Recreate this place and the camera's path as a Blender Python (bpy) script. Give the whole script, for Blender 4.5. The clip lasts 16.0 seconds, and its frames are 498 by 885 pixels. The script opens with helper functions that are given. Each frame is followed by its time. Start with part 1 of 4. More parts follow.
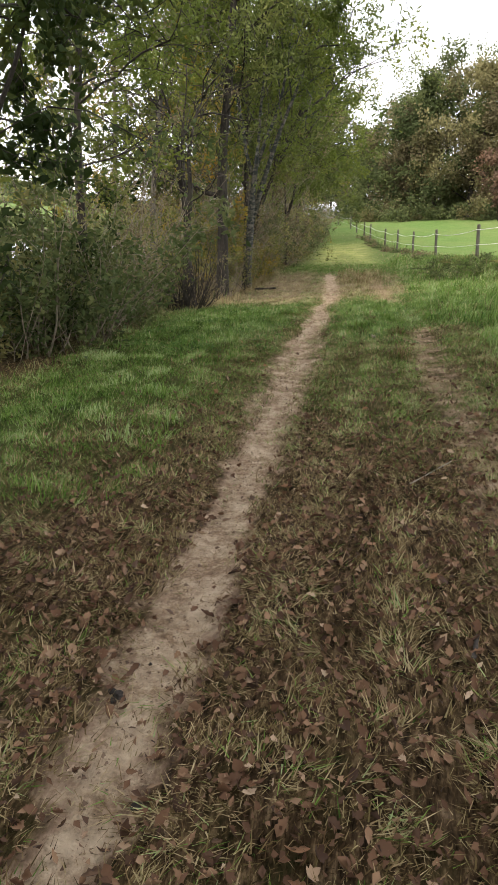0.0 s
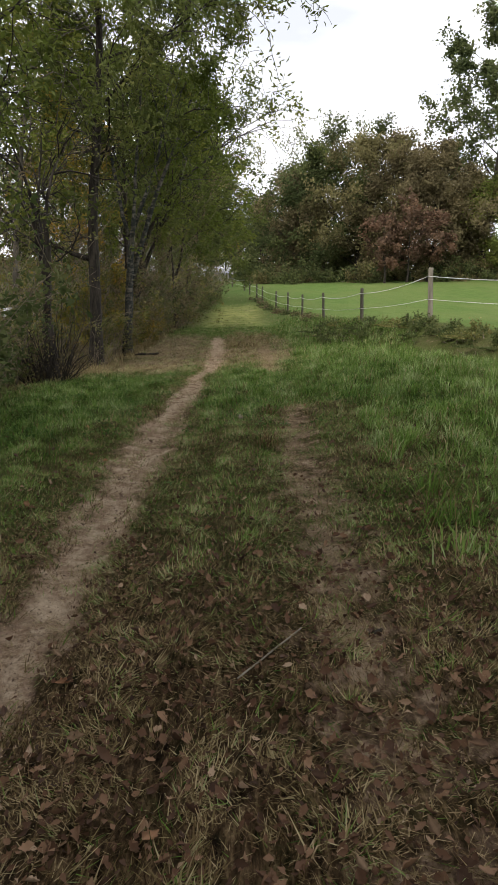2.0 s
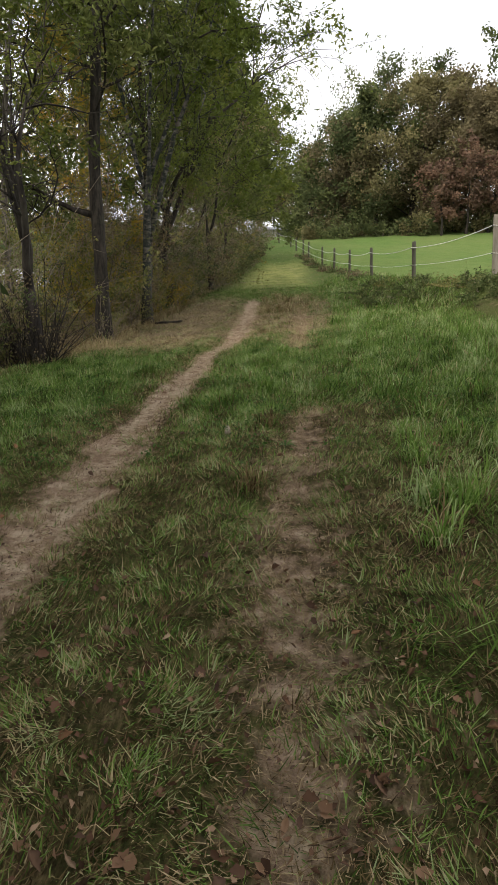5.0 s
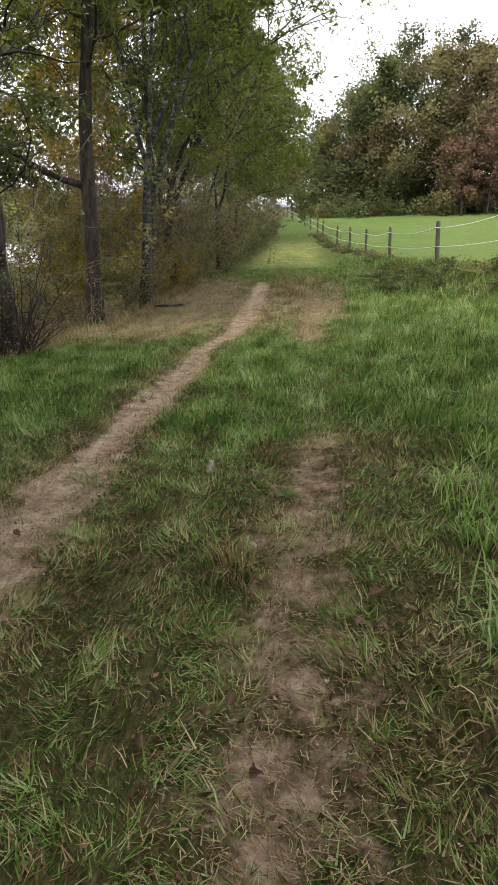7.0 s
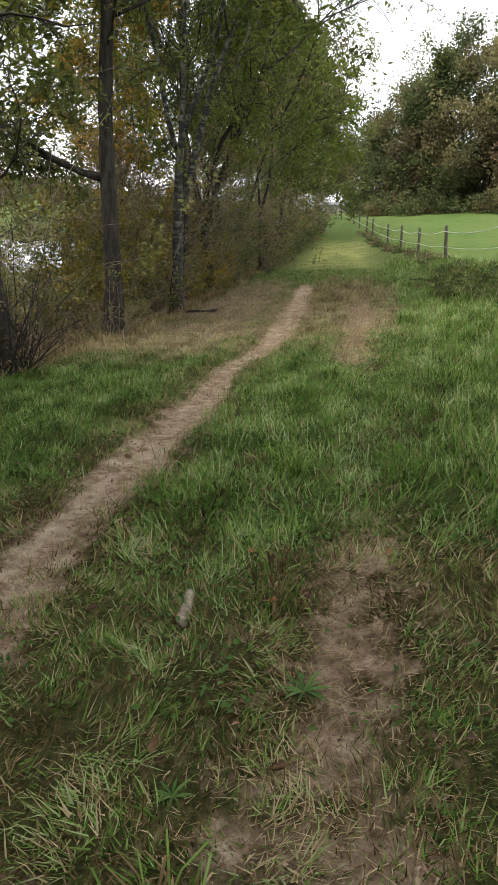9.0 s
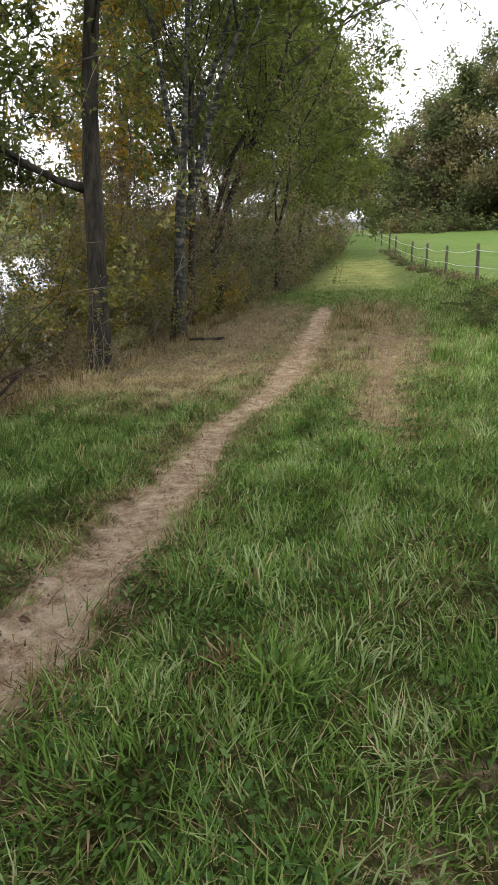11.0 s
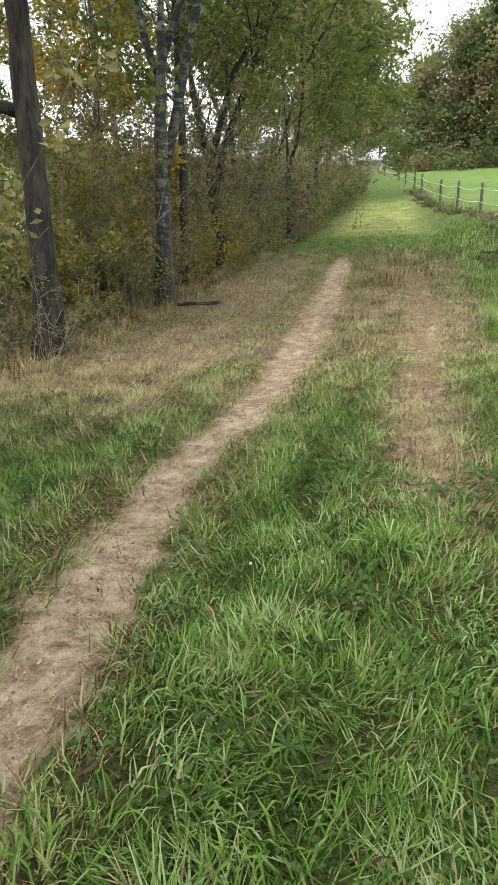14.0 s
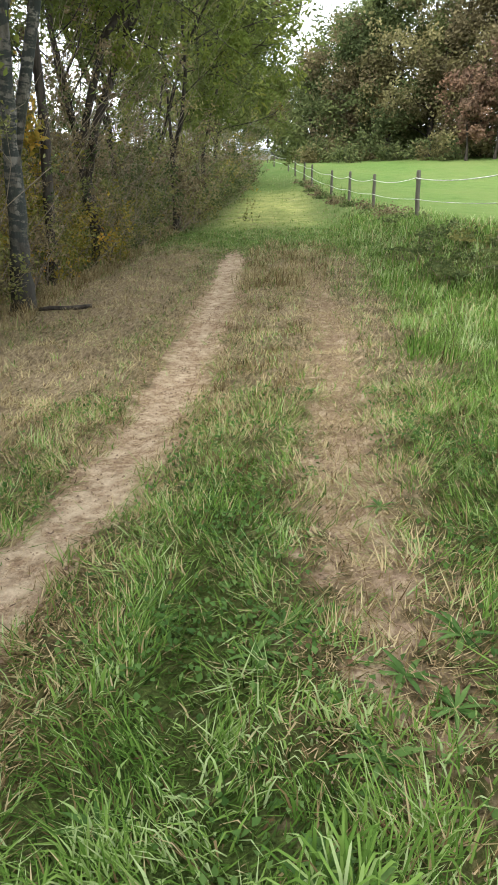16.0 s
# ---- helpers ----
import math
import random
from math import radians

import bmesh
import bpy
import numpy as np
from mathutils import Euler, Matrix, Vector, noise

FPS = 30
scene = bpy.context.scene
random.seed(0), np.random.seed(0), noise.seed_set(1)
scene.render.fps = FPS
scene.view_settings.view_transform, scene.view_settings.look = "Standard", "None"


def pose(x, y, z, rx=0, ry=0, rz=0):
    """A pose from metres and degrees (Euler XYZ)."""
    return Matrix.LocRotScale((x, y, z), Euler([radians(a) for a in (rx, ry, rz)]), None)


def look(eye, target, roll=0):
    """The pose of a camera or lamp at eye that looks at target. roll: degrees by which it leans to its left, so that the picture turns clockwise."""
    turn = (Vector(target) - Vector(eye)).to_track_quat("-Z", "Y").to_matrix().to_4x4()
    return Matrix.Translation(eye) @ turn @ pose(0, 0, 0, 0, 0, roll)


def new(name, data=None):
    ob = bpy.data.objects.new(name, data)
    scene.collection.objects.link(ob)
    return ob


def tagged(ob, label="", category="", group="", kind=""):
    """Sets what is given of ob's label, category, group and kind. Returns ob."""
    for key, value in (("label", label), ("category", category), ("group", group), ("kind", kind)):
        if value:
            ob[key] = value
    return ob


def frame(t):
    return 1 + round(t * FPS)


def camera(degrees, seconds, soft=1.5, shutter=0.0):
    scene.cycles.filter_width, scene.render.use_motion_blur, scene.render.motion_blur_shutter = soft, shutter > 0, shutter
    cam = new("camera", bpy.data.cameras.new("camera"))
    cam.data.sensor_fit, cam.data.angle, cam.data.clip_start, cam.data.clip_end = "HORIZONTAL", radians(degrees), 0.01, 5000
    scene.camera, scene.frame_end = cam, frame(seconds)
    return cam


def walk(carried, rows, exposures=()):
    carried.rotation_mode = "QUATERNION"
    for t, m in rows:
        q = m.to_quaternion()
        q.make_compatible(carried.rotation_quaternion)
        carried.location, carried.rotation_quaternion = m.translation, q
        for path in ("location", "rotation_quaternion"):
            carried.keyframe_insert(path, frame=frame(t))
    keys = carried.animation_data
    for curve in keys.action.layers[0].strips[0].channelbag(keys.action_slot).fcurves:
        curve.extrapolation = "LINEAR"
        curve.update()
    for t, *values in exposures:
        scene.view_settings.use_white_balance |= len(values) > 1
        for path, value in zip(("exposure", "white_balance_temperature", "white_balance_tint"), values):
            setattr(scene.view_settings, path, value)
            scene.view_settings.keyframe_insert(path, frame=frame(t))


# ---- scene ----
cam = camera(40.0, 16.0, 1.2)
PATH = [
    (0, (0.425, 0.654, 1.441), (0.181, 2.537, 0.815), 2.1),
    (0.5, (0.48, 0.94, 1.457), (0.396, 2.836, 0.825), 1.3),
    (1, (0.615, 1.229, 1.443), (0.587, 3.126, 0.807), 0.9),
    (1.5, (0.762, 1.545, 1.486), (0.739, 3.447, 0.867), 2.3),
    (2, (0.835, 1.942, 1.516), (0.855, 3.889, 1.06), 2.3),
    (2.5, (0.915, 2.399, 1.484), (0.899, 4.341, 1.003), 1.5),
    (3, (0.963, 2.773, 1.472), (0.941, 4.707, 0.965), 1.7),
    (3.5, (1.024, 3.17, 1.498), (0.994, 5.099, 0.972), 1.1),
    (4, (1.162, 3.509, 1.545), (1.111, 5.435, 1.007), 1.3),
    (4.2, (1.205, 3.638, 1.542), (1.135, 5.56, 0.995), 1.1),
    (6.3, (1.341, 5.002, 1.489), (1.168, 6.9, 0.881), 1.6),
    (6.5, (1.338, 5.128, 1.49), (1.166, 7.023, 0.875), 1.7),
    (7, (1.324, 5.518, 1.488), (1.168, 7.409, 0.856), 1.7),
    (7.5, (1.353, 5.902, 1.47), (1.203, 7.794, 0.84), 1.1),
    (8, (1.316, 6.296, 1.453), (1.148, 8.182, 0.808), 1.2),
    (8.5, (1.284, 6.683, 1.46), (1.019, 8.554, 0.803), 1.2),
    (9, (1.331, 7.096, 1.46), (1.048, 8.97, 0.82), 1.7),
    (9.2, (1.328, 7.248, 1.441), (1.043, 9.131, 0.833), 1.8),
    (11.3, (1.211, 9.124, 1.462), (0.838, 10.996, 0.863), 1.7),
    (11.5, (1.2, 9.273, 1.468), (0.794, 11.134, 0.857), 1.3),
    (12, (1.143, 9.668, 1.432), (0.779, 11.529, 0.795), 1.7),
    (12.5, (1.14, 10.053, 1.393), (0.803, 11.909, 0.729), 1.0),
    (13, (1.103, 10.405, 1.388), (0.744, 12.248, 0.699), 0.5),
    (13.5, (1.062, 10.807, 1.372), (0.694, 12.64, 0.663), 0.5),
    (14, (1.072, 11.2, 1.357), (0.685, 13.017, 0.618), 0.4),
    (14.5, (1.044, 11.604, 1.307), (0.666, 13.412, 0.539), 0.4),
    (15, (1.051, 11.995, 1.285), (0.737, 13.801, 0.483), 0.3),
    (15.5, (1.036, 12.373, 1.277), (0.811, 14.185, 0.46), 1.3),
    (16, (0.96, 12.744, 1.264), (0.869, 14.592, 0.506), 2.0),
]
# ---------------------------------------------------------------- light
EXPOSURES = [(0, 1.6, 6700, 11), (0.5, 1.2, 6700, 11), (1.2, 1.02, 6700, 11), (2.0, 0.74, 6700, 11), (3.0, 0.98, 6800, 11), (4.2, 0.8, 6800, 11), (6.3, 1.22, 6700, 11), (8.5, 1.34, 6600, 10), (9.2, 1.12, 6600, 10),
             (11.3, 1.33, 6550, 10), (13.0, 1.55, 6500, 8), (14.5, 1.97, 6400, 5), (15.5, 2.05, 6400, 4), (16, 1.83, 6400, 5)]
walk(cam, [(t, look(e, g, r)) for t, e, g, r in PATH], EXPOSURES)

world = bpy.data.worlds.new("overcast_sky")
scene.world = world
world.use_nodes = True
wn, wl = world.node_tree.nodes, world.node_tree.links
wn.clear()
SUN_EL, SUN_ROT = radians(48), radians(215)
sky = wn.new("ShaderNodeTexSky")
sky.sky_type, sky.sun_disc, sky.sun_elevation, sky.sun_rotation = "NISHITA", False, SUN_EL, SUN_ROT
bg_sky, bg_cloud = wn.new("ShaderNodeBackground"), wn.new("ShaderNodeBackground")
bg_sky.inputs["Strength"].default_value = 0.10
wl.new(sky.outputs[0], bg_sky.inputs["Color"])
tc, mp, cn, cr = wn.new("ShaderNodeTexCoord"), wn.new("ShaderNodeMapping"), wn.new("ShaderNodeTexNoise"), wn.new("ShaderNodeValToRGB")
mp.inputs["Scale"].default_value = (1.6, 1.6, 5.0)
cn.inputs["Scale"].default_value, cn.inputs["Detail"].default_value, cn.inputs["Roughness"].default_value = 1.7, 5, 0.5
cr.color_ramp.elements[0].position, cr.color_ramp.elements[0].color = 0.34, (0.54, 0.57, 0.64, 1)
cr.color_ramp.elements[1].position, cr.color_ramp.elements[1].color = 0.66, (0.96, 0.97, 1.0, 1)
wl.new(tc.outputs["Generated"], mp.inputs[0]), wl.new(mp.outputs[0], cn.inputs[0]), wl.new(cn.outputs[0], cr.inputs[0])
wl.new(cr.outputs[0], bg_cloud.inputs["Color"])
bg_cloud.inputs["Strength"].default_value = 1.04
wmix, wout = wn.new("ShaderNodeMixShader"), wn.new("ShaderNodeOutputWorld")
wmix.inputs[0].default_value = 0.94
wl.new(bg_sky.outputs[0], wmix.inputs[1]), wl.new(bg_cloud.outputs[0], wmix.inputs[2]), wl.new(wmix.outputs[0], wout.inputs[0])
sun = new("sun", bpy.data.lights.new("sun", "SUN"))
sun.data.energy, sun.data.angle, sun.data.color = 1.5, radians(25), (1.0, 0.96, 0.9)
sun.rotation_euler = (radians(42), 0, radians(-35))

# ---------------------------------------------------------------- materials


def ramp(nodes, stops):
    r = nodes.new("ShaderNodeValToRGB")
    e = r.color_ramp.elements
    while len(e) < len(stops):
        e.new(0.5)
    for k, (p, c) in enumerate(stops):
        e[k].position, e[k].color = p, (*c, 1)
    return r


class Mat:
    """A node material with short-hands."""

    def __init__(self, name, rough=0.8):
        self.m = bpy.data.materials.new(name)
        self.m.use_nodes = True
        self.n, self.l = self.m.node_tree.nodes, self.m.node_tree.links
        self.b = self.n["Principled BSDF"]
        self.b.inputs["Roughness"].default_value = rough
        self.b.inputs["Specular IOR Level"].default_value = 0.2
        self.co = self.n.new("ShaderNodeTexCoord").outputs["Object"]

    def noise(self, scale, detail=4, rough=0.55, stretch=None):
        t = self.n.new("ShaderNodeTexNoise")
        t.inputs["Scale"].default_value, t.inputs["Detail"].default_value, t.inputs["Roughness"].default_value = scale, detail, rough
        src = self.co
        if stretch:
            mpn = self.n.new("ShaderNodeMapping")
            mpn.inputs["Scale"].default_value = stretch
            self.l.new(src, mpn.inputs[0])
            src = mpn.outputs[0]
        self.l.new(src, t.inputs["Vector"])
        return t.outputs[0]

    def attr(self, name):
        a = self.n.new("ShaderNodeAttribute")
        a.attribute_name = name
        return a.outputs["Fac"]

    def ramp(self, fac, stops):
        r = ramp(self.n, stops)
        self.l.new(fac, r.inputs[0])
        return r.outputs[0]

    def math(self, op, a, b, clamp=False):
        q = self.n.new("ShaderNodeMath")
        q.operation, q.use_clamp = op, clamp
        for k, v in enumerate((a, b)):
            if isinstance(v, (int, float)):
                q.inputs[k].default_value = v
            else:
                self.l.new(v, q.inputs[k])
        return q.outputs[0]

    def mix(self, fac, a, b, kind="MIX"):
        q = self.n.new("ShaderNodeMix")
        q.data_type, q.blend_type = "RGBA", kind
        for k, v in ((0, fac), (6, a), (7, b)):
            if isinstance(v, (int, float)):
                q.inputs[k].default_value = v
            elif isinstance(v, tuple):
                q.inputs[k].default_value = (*v, 1)
            else:
                self.l.new(v, q.inputs[k])
        return q.outputs[2]

    def bump(self, height, strength=0.5, dist=0.02):
        q = self.n.new("ShaderNodeBump")
        q.inputs["Strength"].default_value, q.inputs["Distance"].default_value = strength, dist
        self.l.new(height, q.inputs["Height"])
        self.l.new(q.outputs[0], self.b.inputs["Normal"])

    def colour(self, c):
        self.l.new(c, self.b.inputs["Base Color"])
        self.last = c
        return self

    def leafy(self, amount=0.35):
        """Lets light through, as thin leaves do."""
        t, s = self.n.new("ShaderNodeBsdfTranslucent"), self.n.new("ShaderNodeMixShader")
        s.inputs[0].default_value = amount
        self.l.new(self.last, t.inputs["Color"])
        self.l.new(self.b.outputs[0], s.inputs[1]), self.l.new(t.outputs[0], s.inputs[2])
        self.l.new(s.outputs[0], self.n["Material Output"].inputs[0])
        return self


def leaf_mat(name, stops, rough=0.55, patch=0.8, through_it=0.38):
    q = Mat(name, rough)
    tone = q.math("ADD", q.math("MULTIPLY", q.attr("tone"), 0.6), q.math("MULTIPLY", q.noise(patch, 3), 0.4))
    q.colour(q.ramp(tone, stops)).leafy(through_it)
    q.b.inputs["Specular IOR Level"].default_value = 0.09
    return q.m


def bark_mat(name, dark, light, scale=9, birch=False):
    q = Mat(name, 0.9)
    n1 = q.noise(scale, 6, 0.65, (1, 1, 0.22))
    n2 = q.noise(scale * 0.25, 3)
    c = q.ramp(n1, [(0.35, dark), (0.68, light)])
    if birch:
        blot = q.noise(8.0, 5, 0.65, (0.7, 0.7, 1.5))
        c = q.mix(q.ramp(blot, [(0.44, (0, 0, 0)), (0.52, (1, 1, 1))]), c, (0.035, 0.04, 0.035))
        foot = q.n.new("ShaderNodeSeparateXYZ")
        q.l.new(q.co, foot.inputs[0])
        f = q.math("ADD", q.math("MULTIPLY", foot.outputs[2], 0.45), q.math("MULTIPLY", blot, 0.8))
        c = q.mix(q.ramp(f, [(0.62, (1, 1, 1)), (0.95, (0, 0, 0))]), c, (0.04, 0.037, 0.03))
    moss = q.ramp(n2, [(0.55, (0, 0, 0)), (0.75, (1, 1, 1))])
    c = q.mix(q.math("MULTIPLY", moss, 0.4), c, (0.07, 0.075, 0.045))
    q.colour(c)
    q.bump(n1, 0.9, 0.03)
    return q.m


def ground_mat():
    q = Mat("track_ground", 0.95)
    bare, dry, field = q.attr("bare"), q.attr("dry"), q.attr("field")
    fine, mid, big = q.noise(55, 5, 0.7), q.noise(7, 4), q.noise(0.9, 4)
    straw = q.noise(38, 4, 0.7, (1.0, 0.25, 1))
    green = q.ramp(fine, [(0.3, (0.010, 0.015, 0.005)), (0.52, (0.064, 0.096, 0.023)), (0.75, (0.160, 0.205, 0.060))])
    green = q.mix(q.ramp(big, [(0.35, (0, 0, 0)), (0.7, (0.6, 0.6, 0.6))]), green, (0.115, 0.115, 0.040))
    deadc = q.ramp(straw, [(0.34, (0.010, 0.006, 0.003)), (0.52, (0.075, 0.047, 0.023)), (0.72, (0.28, 0.195, 0.11))])
    soil = q.ramp(q.noise(22, 6, 0.7), [(0.3, (0.12, 0.072, 0.042)), (0.48, (0.34, 0.235, 0.150)), (0.70, (0.58, 0.455, 0.32))])
    soil = q.mix(q.ramp(q.noise(75, 5, 0.75), [(0.36, (0.75, 0.75, 0.75)), (0.52, (0, 0, 0))]), soil, (0.115, 0.075, 0.048))
    soil = q.mix(q.ramp(mid, [(0.4, (0, 0, 0)), (0.75, (0.8, 0.8, 0.8))]), soil, (0.66, 0.53, 0.38))
    c = q.mix(q.math("ADD", dry, q.math("MULTIPLY", q.math("SUBTRACT", mid, 0.5), 0.9), True), green, deadc)
    tan = q.ramp(straw, [(0.3, (0.095, 0.068, 0.042)), (0.5, (0.25, 0.190, 0.120)), (0.72, (0.46, 0.37, 0.25))])
    c = q.mix(q.math("ADD", q.attr("tan"), q.math("MULTIPLY", q.math("SUBTRACT", mid, 0.5), 0.5), True), c, tan)
    meadow = q.ramp(q.noise(1.4, 6, 0.7), [(0.3, (0.075, 0.138, 0.032)), (0.7, (0.150, 0.225, 0.062))])
    meadow = q.mix(q.ramp(q.noise(0.22, 5, 0.65, (1, 0.5, 1)), [(0.38, (0, 0, 0)), (0.68, (0.7, 0.7, 0.7))]), meadow, (0.185, 0.215, 0.075))
    meadow = q.mix(q.math("MULTIPLY", fine, 0.5), meadow, (0.085, 0.125, 0.034))
    c = q.mix(field, c, meadow)
    hay = q.ramp(q.noise(2.2, 5, 0.65), [(0.3, (0.21, 0.25, 0.065)), (0.55, (0.38, 0.38, 0.13)), (0.75, (0.53, 0.47, 0.23))])
    c = q.mix(q.math("MULTIPLY", q.attr("pale"), q.ramp(q.noise(0.8, 4, 0.6), [(0.3, (0.35, 0.35, 0.35)), (0.62, (1, 1, 1))])), c, hay)
    edge = q.math("ADD", bare, q.math("MULTIPLY", q.math("SUBTRACT", mid, 0.5), 1.1))
    worn = q.mix(q.math("MULTIPLY", fine, 0.7), (0.35, 0.232, 0.168), tan)
    c = q.mix(q.ramp(edge, [(0.18, (0, 0, 0)), (0.42, (1, 1, 1))]), c, worn)
    c = q.mix(q.ramp(q.math("ADD", edge, q.math("MULTIPLY", q.math("SUBTRACT", q.noise(24, 4), 0.5), 0.7)), [(0.34, (0, 0, 0)), (0.58, (1, 1, 1))]), c, soil)
    forest = q.ramp(q.noise(0.05, 6, 0.7), [(0.3, (0.02, 0.03, 0.015)), (0.7, (0.06, 0.075, 0.035))])
    c = q.mix(q.attr("forest"), c, forest)
    q.colour(c)
    q.b.inputs["Specular IOR Level"].default_value = 0.05
    q.bump(q.math("ADD", fine, q.math("MULTIPLY", q.noise(14, 6, 0.7), 1.6)), 1.0, 0.035)
    return q.m


def grass_mat():
    q = Mat("grass_blades", 0.65)
    tone, dry = q.attr("tone"), q.attr("dry")
    g = q.ramp(tone, [(0.0, (0.024, 0.044, 0.009)), (0.4, (0.083, 0.156, 0.025)), (0.75, (0.178, 0.274, 0.060)), (1.0, (0.32, 0.39, 0.18))])
    d = q.ramp(tone, [(0.0, (0.040, 0.022, 0.010)), (0.5, (0.170, 0.110, 0.054)), (1.0, (0.46, 0.36, 0.21))])
    q.colour(q.mix(dry, g, d)).leafy(0.3)
    q.b.inputs["Specular IOR Level"].default_value = 0.06
    return q.m


def litter_mat():
    q = Mat("dead_leaves", 0.7)
    vein = q.noise(60, 3)
    c = q.ramp(q.attr("tone"), [(0.0, (0.026, 0.012, 0.006)), (0.4, (0.105, 0.052, 0.026)), (0.75, (0.25, 0.15, 0.085)), (1.0, (0.50, 0.38, 0.26))])
    q.colour(q.mix(q.math("MULTIPLY", vein, 0.35), c, (0.09, 0.05, 0.03)))
    return q.m


def fallen_leaf_mat():
    q = Mat("fallen_leaf", 0.65)
    oi = q.n.new("ShaderNodeObjectInfo")
    c = q.ramp(oi.outputs["Random"], [(0.0, (0.08, 0.04, 0.022)), (0.45, (0.17, 0.095, 0.05)), (0.8, (0.33, 0.22, 0.13)), (1.0, (0.36, 0.15, 0.06))])
    q.colour(q.mix(q.math("MULTIPLY", q.noise(70, 4), 0.6), c, (0.10, 0.06, 0.04)))
    q.bump(q.noise(90, 2), 0.4, 0.004)
    return q.m


def wood_mat(name, dark, light):
    q = Mat(name, 0.9)
    g = q.noise(14, 5, 0.6, (1, 1, 0.12))
    q.colour(q.mix(q.math("MULTIPLY", q.noise(3, 3), 0.5), q.ramp(g, [(0.3, dark), (0.7, light)]), (0.11, 0.12, 0.085)))
    q.bump(g, 0.6, 0.01)
    return q.m


def plain_mat(name, a, b, rough=0.6, scale=12):
    q = Mat(name, rough)
    q.colour(q.ramp(q.noise(scale, 4), [(0.3, a), (0.7, b)]))
    return q.m


def water_mat():
    q = Mat("lake_water", 0.08)
    q.colour(q.ramp(q.noise(0.05, 3), [(0.3, (0.045, 0.055, 0.05)), (0.7, (0.07, 0.08, 0.075))]))
    q.b.inputs["IOR"].default_value = 1.33
    q.b.inputs["Specular IOR Level"].default_value = 0.8
    q.bump(q.noise(1.6, 4, 0.6, (1, 0.5, 1)), 0.25, 0.05)
    return q.m


GROUND, GRASS, LITTER, FALLEN = ground_mat(), grass_mat(), litter_mat(), fallen_leaf_mat()
BARK = bark_mat("brown_bark", (0.012, 0.010, 0.008), (0.062, 0.052, 0.041), 14)
DARK_BARK = bark_mat("dark_bark", (0.018, 0.015, 0.013), (0.075, 0.062, 0.05))
GREY_BARK = bark_mat("grey_bark", (0.06, 0.052, 0.043), (0.21, 0.185, 0.15))
BIRCH_BARK = bark_mat("pale_mottled_bark", (0.06, 0.052, 0.042), (0.21, 0.195, 0.165), 9, True)
TWIG = bark_mat("twig_bark", (0.10, 0.082, 0.060), (0.36, 0.30, 0.22), 20)
OAK_LEAF = leaf_mat("oak_leaves", [(0.25, (0.016, 0.027, 0.008)), (0.5, (0.039, 0.060, 0.016)), (0.75, (0.095, 0.106, 0.024))])
WILLOW_LEAF = leaf_mat("willow_leaves", [(0.22, (0.057, 0.074, 0.021)), (0.5, (0.114, 0.139, 0.039)), (0.78, (0.219, 0.227, 0.073))])
BRIGHT_LEAF = leaf_mat("bright_green_leaves", [(0.22, (0.067, 0.094, 0.019)), (0.5, (0.138, 0.174, 0.035)), (0.78, (0.270, 0.271, 0.064))])
ORANGE_LEAF = leaf_mat("orange_autumn_leaves", [(0.2, (0.110, 0.130, 0.030)), (0.5, (0.300, 0.260, 0.050)), (0.72, (0.500, 0.280, 0.042)), (0.92, (0.48, 0.17, 0.03))])
YELLOW_LEAF = leaf_mat("yellowing_leaves", [(0.2, (0.082, 0.102, 0.022)), (0.5, (0.204, 0.184, 0.036)), (0.7, (0.367, 0.275, 0.046)), (0.85, (0.428, 0.204, 0.036))])
SHRUB_LEAF = leaf_mat("olive_shrub_leaves", [(0.2, (0.064, 0.072, 0.022)), (0.45, (0.161, 0.170, 0.053)), (0.65, (0.247, 0.227, 0.084)), (0.85, (0.333, 0.269, 0.131))])
BROWN_LEAF = leaf_mat("withered_shrub_leaves", [(0.2, (0.078, 0.061, 0.035)), (0.5, (0.179, 0.143, 0.080)), (0.8, (0.330, 0.255, 0.150))])
BRAMBLE_LEAF = leaf_mat("bramble_leaves", [(0.2, (0.040, 0.060, 0.019)), (0.5, (0.094, 0.122, 0.041)), (0.8, (0.194, 0.197, 0.082))])
WOOD_LEAF = {
    "green": leaf_mat("far_dark_leaves", [(0.25, (0.045, 0.060, 0.024)), (0.5, (0.101, 0.122, 0.048)), (0.75, (0.185, 0.203, 0.078))], 0.7, 0.25),
    "brown": leaf_mat("far_brown_leaves", [(0.25, (0.086, 0.072, 0.039)), (0.5, (0.179, 0.149, 0.081)), (0.75, (0.281, 0.232, 0.124))], 0.7, 0.25),
    "olive": leaf_mat("far_olive_leaves", [(0.25, (0.077, 0.072, 0.033)), (0.5, (0.172, 0.153, 0.071)), (0.75, (0.279, 0.243, 0.113))], 0.7, 0.25),
    "red": leaf_mat("far_red_leaves", [(0.25, (0.085, 0.060, 0.042)), (0.5, (0.185, 0.118, 0.080)), (0.75, (0.285, 0.172, 0.112))], 0.7, 0.3),
    "lime": leaf_mat("far_lime_leaves", [(0.25, (0.074, 0.098, 0.025)), (0.5, (0.170, 0.203, 0.050)), (0.75, (0.298, 0.305, 0.082))], 0.7, 0.25),
}
POST_WOOD = wood_mat("weathered_post", (0.040, 0.033, 0.027), (0.13, 0.11, 0.09))
PALE_WOOD = wood_mat("pale_post", (0.16, 0.135, 0.105), (0.36, 0.31, 0.25))
TAPE = plain_mat("white_fence_tape", (0.66, 0.66, 0.62), (0.8, 0.8, 0.77), 0.5)
